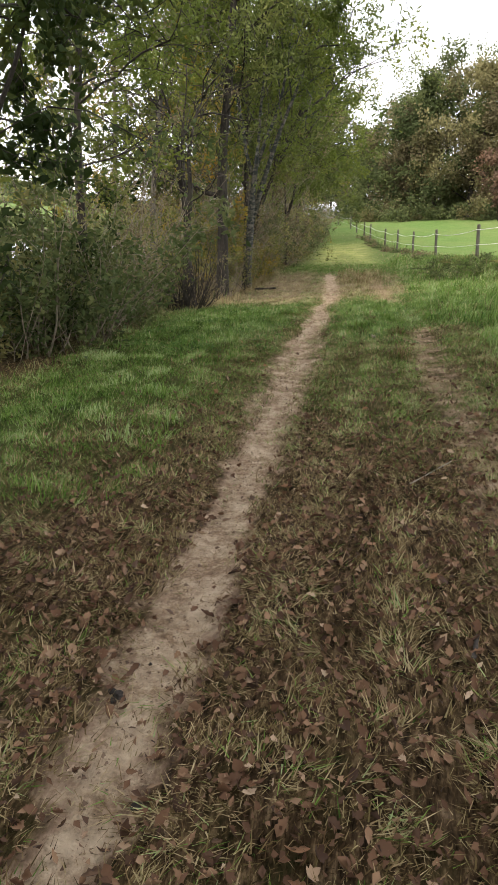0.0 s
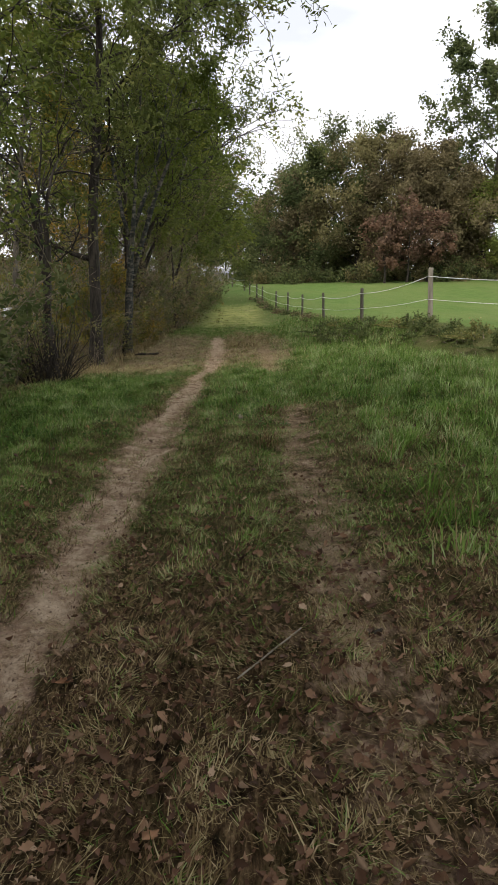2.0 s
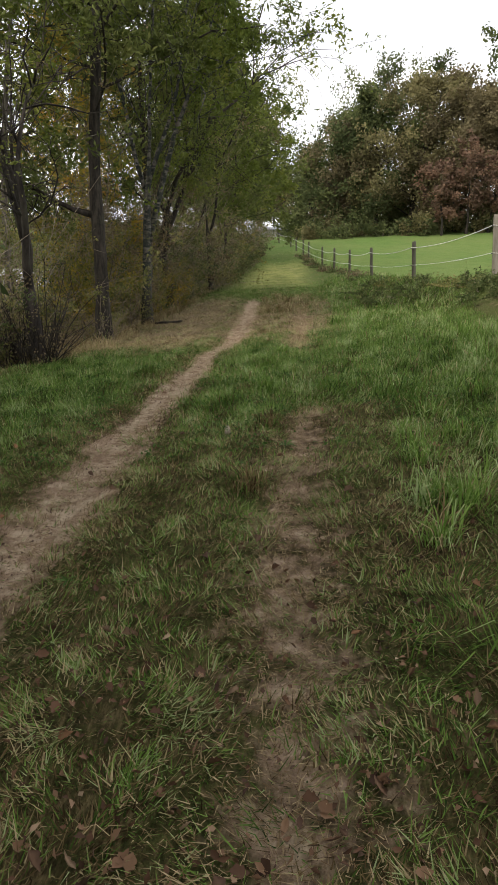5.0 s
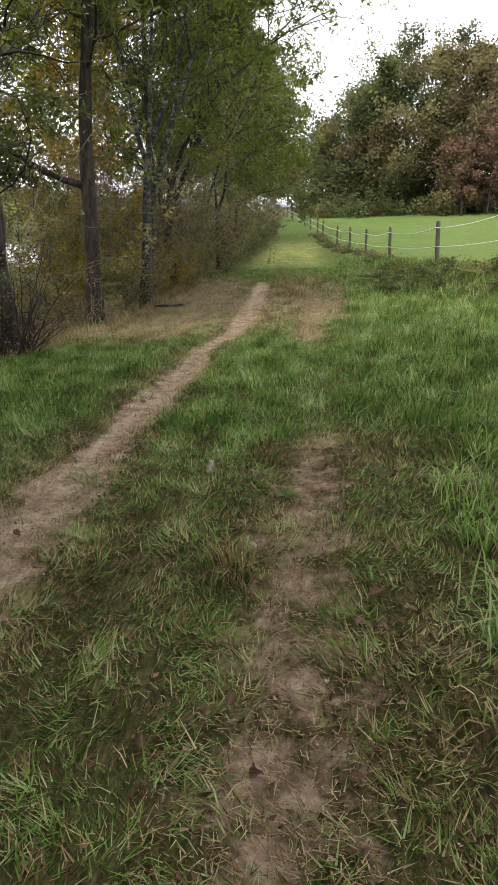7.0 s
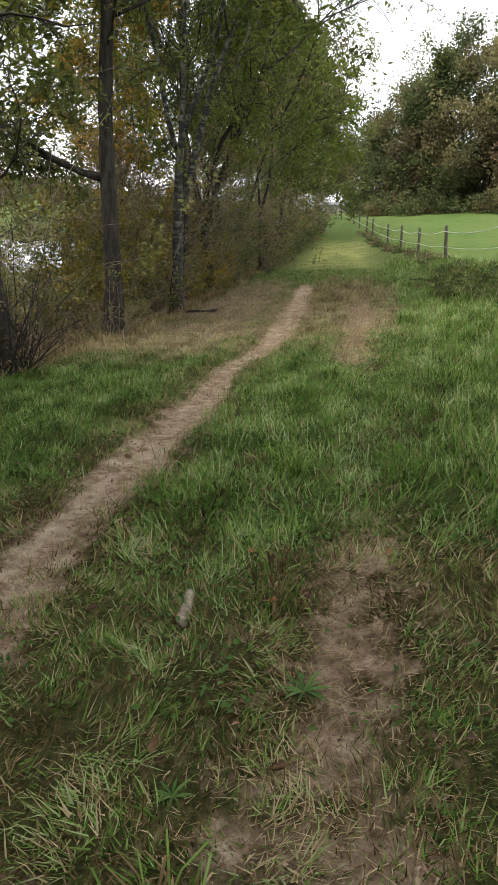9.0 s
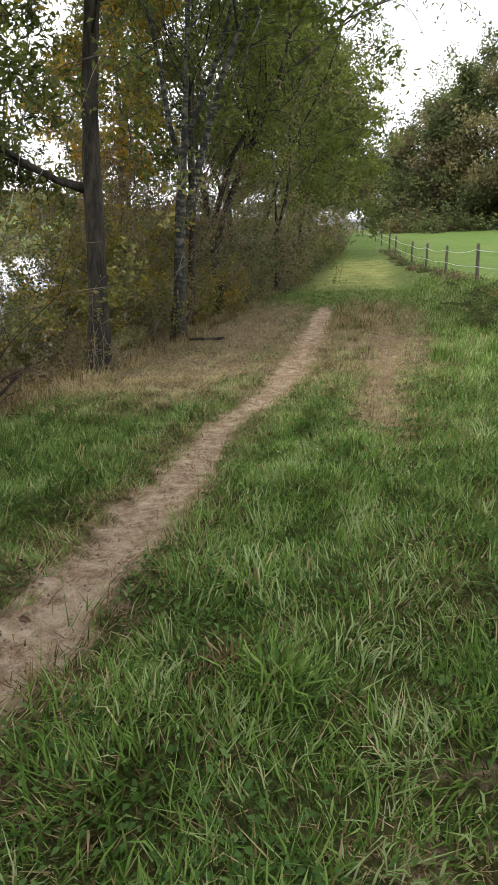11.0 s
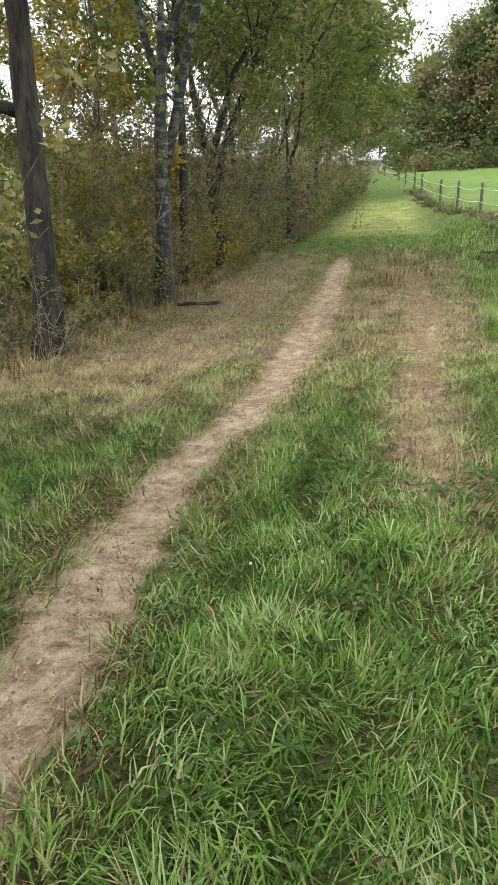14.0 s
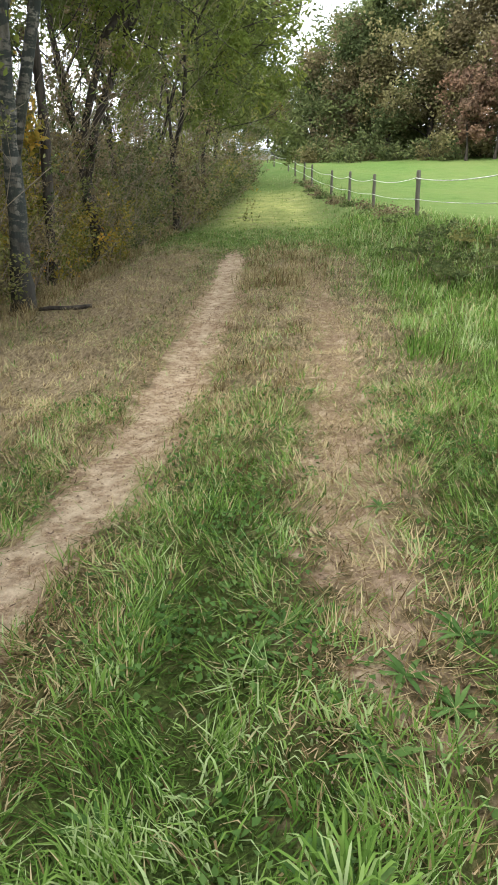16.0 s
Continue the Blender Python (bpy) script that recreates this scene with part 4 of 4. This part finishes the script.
tufts("grass_tussock", "long bent green grass on the verge", 811, 300, (1.95, 4.8, 4.0, 20.0), 70, 0.22, 0.10)
tufts("grass_tussock", "lush green grass tufts by the hedge side", 812, 150, (-2.9, -0.7, 3.8, 14.5), 60, 0.11, 0.05)
tufts("grass_tussock", "thick green grass tufts across the track", 813, 150, (0.35, 2.1, 9.8, 14.3), 65, 0.10, 0.06)
tufts("grass_tussock", "dry tan grass tufts at the hedge foot", 814, 330, (-3.3, -2.3, 14.0, 34.0), 40, 0.26, 0.95)
tufts("grass_tussock", "dry tan grass between the ruts", 815, 110, (0.2, 1.2, 16.0, 27.0), 40, 0.10, 0.9)
tufts("grass_tussock", "tall pale dry stalks where the ruts fade", 817, 70, (0.2, 1.7, 23.0, 29.0), 30, 0.26, 0.95, 0.12, 1.3)
tufts("grass_tussock", "green grass on the bank below the fence", 816, 240, (2.4, 4.8, 19.0, 34.0), 45, 0.22, 0.12, 0.14, 1.8)


def soil_crumbs():
    """Small clods and stones on the bare ruts."""
    rng = np.random.RandomState(818)
    n = 14000
    y = rng.uniform(1.3, 22, n)
    x = np.where(rng.uniform(0, 1, n) < 0.72, rut_left(y), rut_right(y)) + rng.normal(size=n) * 0.15
    r = np.minimum(0.003 + rng.gamma(1.3, 0.0025, n), 0.013)[:, None]
    c = np.stack([x, y, ground(x, y) + 0.001], 1)
    dirs = np.array([(1, 0, -0.2), (-0.5, 0.87, -0.2), (-0.5, -0.87, -0.2), (0.1, 0.1, 0.8)])
    v = np.stack([c + r * (d + rng.normal(size=(n, 3)) * 0.3) for d in dirs], 1).reshape(-1, 3)
    o = np.arange(n)[:, None] * 4
    f = np.concatenate([o + [0, 1, 3], o + [1, 2, 3], o + [2, 0, 3]])
    q = Mat("soil_clods", 0.95)
    q.colour(q.ramp(q.attr("tone"), [(0.0, (0.09, 0.055, 0.038)), (0.6, (0.27, 0.19, 0.125)), (1.0, (0.40, 0.30, 0.21))]))
    tagged(new("soil_crumbs", mesh_from("soil_crumbs", v, f, q.m, [("tone", np.repeat(rng.uniform(0, 1, n), 4))])), "small dry clods and grit on the worn ruts", "soil", kind="stuff")


soil_crumbs()


def clover():
    """Small round leaflets low in the green grass."""
    rng = np.random.RandomState(819)
    n = 75000
    x, y = scatter(rng, n, -2.4, 3.2, 8.6, 17.5)
    patchy = waves(x, y, 1.0, 41)
    keep = (rng.uniform(0, 1, n) < (0.30 + 0.45 * patchy) * (1 - dry_of(x, y))) & (bare_of(x, y) < 0.35)
    x, y = x[keep], y[keep]
    c = np.stack([x, y, ground(x, y) + rng.uniform(0.012, 0.045, len(x))], 1)
    tone = np.clip(0.45 + 0.2 * waves(x, y, 0.5, 42) + rng.normal(size=len(x)) * 0.15, 0, 1)
    tagged(new("clover", leaf_mesh("clover", rng, c, 0.027, 0.021, WEED, 0, tone, 2.5)), "low clover leaves mixed into the green grass", "clover", kind="stuff")


WEED = leaf_mat("weed_leaves", [(0.2, (0.040, 0.085, 0.020)), (0.5, (0.080, 0.150, 0.036)), (0.8, (0.15, 0.23, 0.07))], 0.5, 3)
clover()


def build_litter():
    """Small curled dead leaves and bits of straw, thick where the track starts."""
    rng = np.random.RandomState(820)
    n = 15000
    y = 0.9 + rng.gamma(1.5, 2.2, n)
    x = rng.uniform(-2.6, 4.2, n)
    keep = (rng.uniform(0, 1, n) < np.clip(1.15 - smooth(4.0, 8.5, y) * 1.02, 0.05, 1)) & (rng.uniform(0, 1, n) > 1.3 * bare_of(x, y) * (x < 0.7)) & (y < 24)
    keep &= rng.uniform(0, 1, n) > smooth(0.5, 1.4, -x) * smooth(2.8, 4.2, y) * 0.8
    x, y = x[keep], y[keep]
    c = np.stack([x, y, ground(x, y) + rng.uniform(0.008, 0.03, len(x))], 1)
    ob = new("leaf_litter", leaf_mesh("leaf_litter", rng, c, 0.030, 0.018, LITTER, 0, rng.beta(1.6, 2.6, len(x)), 1.2))
    tagged(ob, "thin carpet of small brown dead leaves on the track", "leaf litter", kind="stuff")
    n = 34000
    x, y = scatter(rng, n, -2.4, 3.6, 1.0, 22.0)
    d = dry_of(x, y)
    keep = rng.uniform(0, 1, n) < d * 0.9
    x, y = x[keep], y[keep]
    m = len(x)
    mesh = blades("straw", rng, x, y, rng.uniform(0.03, 0.10, m), rng.uniform(0.0012, 0.0028, m), np.ones(m), rng.uniform(0.2, 1, m), 1.2 + 0 * x)
    tagged(new("straw", mesh), "flattened straw and dead grass over the track", "straw", kind="stuff")
    m = 60000
    y = rng.uniform(2.0, 25.0, m)
    right = rng.uniform(0, 1, m) < 0.62
    x = np.where(right, rut_right(y) + rng.normal(size=m) * 0.19, rut_left(y) + np.where(rng.uniform(0, 1, m) < 0.5, -1, 1) * (0.30 + rng.normal(size=m) * 0.12))
    keep = ((y < 10.2) | (y > 14.0)) | ~right
    x, y = x[keep], y[keep]
    m = len(x)
    a = rng.uniform(0, 6.28, m)
    h = np.stack([np.cos(a), np.sin(a), rng.uniform(0.0, 0.3, m)], 1) * (rng.uniform(0.015, 0.06, m) * (1 + 0.6 * smooth(12, 20, y)))[:, None]
    w = np.stack([-np.sin(a), np.cos(a), 0 * a], 1) * (rng.uniform(0.0008, 0.0022, m) * (1 + smooth(12, 20, y)))[:, None]
    foot = np.stack([x, y, ground(x, y) + rng.uniform(0.001, 0.01, m)], 1)
    v = np.stack([foot - w, foot + w, foot + h], 1).reshape(-1, 3)
    mesh = mesh_from("straw", v, np.arange(3 * m).reshape(-1, 3), GRASS, [("tone", np.repeat(rng.uniform(0.45, 1.0, m), 3)), ("dry", np.ones(3 * m))])
    tagged(new("straw", mesh), "trodden straw matted over the worn wheel rut", "straw", kind="stuff")


build_litter()


def lobed_leaf(seed):
    """An oak-like dead leaf, curled, with a stalk."""
    rng = np.random.RandomState(seed)
    k = 9
    s = np.linspace(0, 1, k)
    half = np.sin(math.pi * s ** 0.8) * 0.30 * (1 + 0.28 * np.cos(s * 6.28 * 3.2)) + 0.01
    curl, twist = rng.uniform(0.10, 0.35), rng.uniform(-0.25, 0.25)
    rib = np.stack([s - 0.5, 0 * s, curl * (s - 0.5) ** 2 * 1.8], 1)
    lift = rng.uniform(0.1, 0.75)
    left = rib + np.stack([0 * s, half, half * lift + twist * (s - 0.5) * half], 1)
    right = rib + np.stack([0 * s, -half, half * lift * rng.uniform(0.2, 1.1) - twist * (s - 0.5) * half], 1)
    under = rib - (0, 0, 0.012)
    v = np.concatenate([left, rib, right, under, [(-0.72, 0.03, 0.05), (-0.5, 0.012, 0.03), (-0.5, -0.012, 0.03)]])
    f = []
    for j in range(k - 1):
        for a, b in ((0, k), (k, 2 * k)):
            f += [(a + j, b + j, b + j + 1), (a + j, b + j + 1, a + j + 1)]
        f += [(0 + j, j + 1, 3 * k + j + 1), (0 + j, 3 * k + j + 1, 3 * k + j), (2 * k + j + 1, 2 * k + j, 3 * k + j), (2 * k + j + 1, 3 * k + j, 3 * k + j + 1)]
    f.append((4 * k, 4 * k + 1, 4 * k + 2))
    return mesh_from("fallen_leaf", v, f, FALLEN)


def build_leaf_carpet():
    """Crumpled lobed leaves lying thick under the oaks."""
    rng = np.random.RandomState(826)
    shapes = []
    for k in range(5):
        me = lobed_leaf(845 + k)
        v = np.zeros(len(me.vertices) * 3, np.float32)
        me.vertices.foreach_get("co", v)
        f = np.zeros(len(me.loops), np.int32)
        me.loops.foreach_get("vertex_index", f)
        f = f.reshape(-1, 3)
        shapes.append((v.reshape(-1, 3), f[(f < 27).all(1)]))
        bpy.data.meshes.remove(me)
    vs, fs, ts, n = [], [], [], 0
    while len(vs) < 5200:
        x, y = rng.uniform(-2.0, 3.8), 1.1 + rng.gamma(1.5, 1.9)
        thin = smooth(4.0, 7.5, y) * 0.9 + 1.2 * float(bare_of(x, y)) * (x < 0.7) + smooth(0.6, 1.3, -x) * smooth(2.8, 4.0, y) * 0.7
        if rng.uniform() < thin or y > 20:
            continue
        v, f = shapes[rng.randint(5)]
        m = np.array(pose(x, y, float(ground(x, y)) + 0.016, rng.uniform(-50, 50), rng.uniform(-50, 50), rng.uniform(0, 360)))
        g = rng.uniform(0.026, 0.058)
        vs.append((v * g * (1, rng.uniform(0.6, 1.1), rng.uniform(0.8, 2.0))) @ m[:3, :3].T + m[:3, 3])
        fs.append(f + n)
        ts.append(np.full(len(v), rng.beta(1.8, 2.4)))
        n += len(v)
    me = mesh_from("leaf_litter", np.concatenate(vs), np.concatenate(fs), LITTER, [("tone", np.concatenate(ts))])
    tagged(new("leaf_litter", me), "crumpled brown oak leaves strewn over the grass", "leaf litter", kind="stuff")


build_leaf_carpet()


def build_fallen_leaves():
    rng = np.random.RandomState(830)
    kinds = [lobed_leaf(840 + k) for k in range(6)]
    spots = [(1.54, 3.58), (0.545, 4.8), (0.40, 4.65), (1.15, 7.2), (0.97, 9.66), (0.78, 11.83), (0.36, 11.3), (0.85, 13.58), (0.54, 13.1), (0.65, 5.86), (1.19, 4.97), (0.93, 7.0), (1.68, 5.67)]
    while len(spots) < 285:
        y = 1.2 + rng.gamma(1.6, 2.4)
        if y < 20:
            spots.append((rng.uniform(-1.6, 3.4), y))
    for k, (x, y) in enumerate(spots):
        ob = new("fallen_leaf", kinds[k % 6])
        size = rng.uniform(0.036, 0.068)
        ob.matrix_basis = pose(x, y, float(ground(x, y)) + 0.022, rng.uniform(-32, 32), rng.uniform(-32, 32), rng.uniform(0, 360)) @ Matrix.Diagonal((size, size * rng.uniform(0.65, 1), size * rng.uniform(1, 1.8), 1))
        tagged(ob, "curled brown dead oak leaf on the track", "leaf", "fallen leaves on the track")


build_fallen_leaves()


def stick(label, x, y, length, radius, turn, seed, mat):
    rng = np.random.RandomState(seed)
    t = Tubes()
    s = np.linspace(-0.5, 0.5, 8) * length
    p = np.stack([s, rng.normal(size=8) * radius * 0.25, rng.normal(size=8) * radius * 0.2], 1)
    r = radius * rng.uniform(0.9, 1.1, 8)
    r[0] = r[-1] = radius * 0.8
    t.add(p, r, 9)
    ob = new("stick", t.mesh("stick", mat))
    slope = math.degrees(math.atan2(float(ground(x + 0.1 * math.cos(radians(turn)), y + 0.1 * math.sin(radians(turn))) - ground(x, y)), 0.1))
    ob.matrix_basis = pose(x, y, float(ground(x, y)) + radius * 0.9, 0, -slope, turn)
    tagged(ob, label, "stick", "sticks on the track")


stick("short thick broken stick lying in the grass", 0.80, 9.2, 0.27, 0.018, 97, 850, TWIG)
stick("thin dark broken twig among dead leaves", 0.95, 2.72, 0.16, 0.008, 75, 851, DARK_BARK)
stick("short dark twig on the worn rut", 1.42, 4.55, 0.07, 0.009, 10, 852, DARK_BARK)
stick("long pale dry stalk lying on the grass", 0.98, 4.35, 0.42, 0.004, 52, 853, PALE_WOOD)
stick("brown fallen branch by the mottled trunk", -2.0, 21.7, 0.7, 0.03, 10, 854, DARK_BARK)


def weed_leaf(seed):
    rng = np.random.RandomState(seed)
    v, f, up = [], [], rng.uniform(0.25, 0.7)
    for j in range(6):
        u = j / 5
        c = np.array([u, 0, up * u - 0.8 * up * u * u + 0.05])
        w = 0.075 * math.sin(math.pi * min(0.97, 0.10 + 0.88 * u))
        v += [c + (0, -w, w * 0.3), c, c + (0, w, w * 0.3)]
        if j:
            b = j * 3
            f += [(b - 3, b - 2, b + 1, b), (b - 2, b - 1, b + 2, b + 1)]
    return mesh_from("leaf", v, f, WEED, [("tone", np.full(len(v), rng.uniform(0.2, 0.8)))])


def rosette(x, y, size, seed):
    """A flat weed with broad pointed leaves."""
    rng = np.random.RandomState(seed)
    root = tagged(new("weed"), "broad-leaved green weed rosette in the grass", "weed", "weeds on the track")
    root.matrix_basis = pose(x, y, float(ground(x, y)))
    for k in range(rng.randint(13, 18)):
        leaf = part("leaf", WEED_LEAVES[k % 4], root)
        g = size * rng.uniform(0.7, 1.2)
        leaf.matrix_basis = pose(0, 0, 0, 0, rng.uniform(-15, 10), k * 137 + rng.uniform(-15, 15)) @ Matrix.Diagonal((g, g, g, 1))


WEED_LEAVES = [weed_leaf(870 + k) for k in range(4)]
rng = np.random.RandomState(860)
for k, (x, y) in enumerate([(1.26, 8.8), (1.75, 13.7), (1.65, 13.35), (0.75, 13.3), (1.1, 13.7), (1.45, 14.15), (0.9, 12.5), (0.6, 13.8)]):
    rosette(x, y, 0.08, 861 + k)
for k in range(44):
    x, y = rng.uniform(-2.4, 3.4), rng.uniform(4.5, 17)
    if bare_of(x, y) < 0.25:
        rosette(x, y, rng.uniform(0.04, 0.075), 880 + k)
for k, (x, y, size) in enumerate([(1.54, 14.47, 0.13), (1.35, 14.31, 0.10), (1.42, 15.5, 0.07), (1.01, 14.59, 0.10), (1.13, 13.55, 0.15), (0.92, 14.4, 0.09), (1.25, 14.0, 0.11)]):
    rosette(x, y, size, 930 + k)


def tussock(label, x, y, blades_in, length, dry, seed, tone, wide=1.0):
    """One tuft of long blades that lean out from its middle."""
    rng = np.random.RandomState(seed)
    a, d = rng.uniform(0, 6.28, blades_in), rng.normal(size=(2, blades_in)) * 0.05
    bx, by = x + d[0], y + d[1]
    a = np.where(rng.uniform(0, 1, blades_in) < 0.6, np.arctan2(d[1], d[0]) + rng.normal(size=blades_in) * 0.7, a)
    h, sd = np.stack([np.cos(a), np.sin(a), 0 * a], 1), np.stack([-np.sin(a), np.cos(a), 0 * a], 1)
    ln = (length * rng.uniform(0.35, 1.15, blades_in))[:, None]
    lean = np.clip(rng.uniform(0.25, 1.0, blades_in), 0, 0.97)[:, None]
    w = (rng.uniform(0.0018, 0.0036, blades_in) * wide)[:, None]
    root = np.stack([bx, by, ground(bx, by) - 0.006], 1)
    up = np.array([0, 0, 1.0])
    one = root + ln * (h * lean * 0.28 + up * 0.42)
    two = root + ln * (h * lean * 0.65 + up * (0.72 - 0.22 * lean))
    tip = root + ln * (h * lean * 0.98 + up * np.maximum(0.92 - 0.85 * lean, 0.05))
    v = np.stack([root - sd * w, root + sd * w, one - sd * w, one + sd * w, two - sd * w * 0.8, two + sd * w * 0.8, tip], 1).reshape(-1, 3)
    o = np.arange(blades_in)[:, None] * 7
    f = np.concatenate([o + [0, 1, 3], o + [0, 3, 2], o + [2, 3, 5], o + [2, 5, 4], o + [4, 5, 6]])
    t = np.clip(tone + rng.normal(size=blades_in) * 0.2, 0, 1)
    me = mesh_from("grass_tussock", v, f, GRASS, [("tone", np.repeat(t, 7)), ("dry", np.repeat((rng.uniform(0, 1, blades_in) < dry) * 0.9, 7))])
    tagged(new("grass_tussock", me), label, "grass tussock", "single tussocks on the track", kind="stuff")


tussock("bright green tussock of broad grass blades", 1.13, 13.58, 170, 0.19, 0.03, 950, 0.6, 1.25)
tussock("withered brown-tipped grass tussock on the track", 1.06, 7.99, 200, 0.19, 0.75, 951, 0.5)
tussock("short dry grass tussock beside the wheel rut", 1.15, 9.21, 130, 0.14, 0.7, 952, 0.35)
tussock("short dry grass tussock beside the wheel rut", 1.09, 9.44, 120, 0.13, 0.6, 953, 0.35)
tussock("full green tussock of long arching grass", 1.01, 10.62, 190, 0.24, 0.08, 954, 0.5, 1.2)
tussock("pale green tussock of long arching grass", 0.81, 11.34, 160, 0.22, 0.15, 955, 0.75, 1.1)
tussock("brown withered grass tussock among green grass", 0.85, 10.76, 180, 0.15, 0.85, 956, 0.4)
rng = np.random.RandomState(960)
for k in range(34):
    x, y = rng.uniform(1.95, 3.3), rng.uniform(6.0, 17.0)
    tussock("arching green verge grass tussock", x, y, 110, rng.uniform(0.14, 0.24), 0.15, 970 + k, rng.uniform(0.35, 0.8), 1.1)


def clover_flower(x, y, seed):
    """A small round head of many narrow florets on a thin stalk."""
    rng = np.random.RandomState(seed)
    root = tagged(new("clover_flower"), "small white clover flower in the green grass", "flower", "clover flowers in the grass")
    root.matrix_basis = pose(x, y, float(ground(x, y)), rng.uniform(-8, 8), rng.uniform(-8, 8), 0)
    stalk = Tubes()
    stalk.add([(0, 0, 0), (0.004, 0, 0.04), (0.002, 0.003, 0.065)], [0.0015, 0.0013, 0.0012], 5)
    part("stalk", stalk.mesh("stalk", WEED), root)
    n = 60
    z = rng.uniform(-0.6, 1, n)
    a = np.arange(n) * 2.4
    d = np.stack([np.cos(a) * np.sqrt(1 - z * z), np.sin(a) * np.sqrt(1 - z * z), z], 1)
    c = d * 0.005 + (0.002, 0.003, 0.068)
    part("flower_head", leaf_mesh("flower_head", rng, c, 0.006, 0.003, PETAL), root)


PETAL = plain_mat("white_petals", (0.42, 0.42, 0.34), (0.60, 0.60, 0.52), 0.7, 90)
for k, (x, y) in enumerate([(0.18, 13.76), (0.76, 13.61), (0.60, 13.40), (0.88, 13.41)]):
    clover_flower(x, y, 1020 + k)


def clod(x, y, size, seed):
    """A dark crumbly lump of dog dung pressed into the rut."""
    rng = np.random.RandomState(seed)
    bm = bmesh.new()
    bmesh.ops.create_icosphere(bm, subdivisions=2, radius=size)
    for v in bm.verts:
        v.co = Vector((v.co.x * 1.2, v.co.y, v.co.z * 0.7)) * rng.uniform(0.75, 1.2)
    ob = new("clod", bm_mesh("clod", bm, DUNG))
    ob.matrix_basis = pose(x, y, float(ground(x, y)) + size * 0.45, 0, 0, rng.uniform(0, 360))
    tagged(ob, "small dark lump of dog dung on the worn rut", "clod", "clods on the rut")


DUNG = plain_mat("dark_dung", (0.012, 0.010, 0.008), (0.035, 0.028, 0.022), 0.85, 120)
for k, (x, y, size) in enumerate([(-0.22, 2.48, 0.017), (-0.245, 2.50, 0.014), (-0.20, 2.455, 0.015), (-0.225, 2.445, 0.012), (-0.21, 2.65, 0.011), (-0.16, 2.66, 0.007), (-0.02, 2.03, 0.014)]):
    clod(x, y, size, 1030 + k)
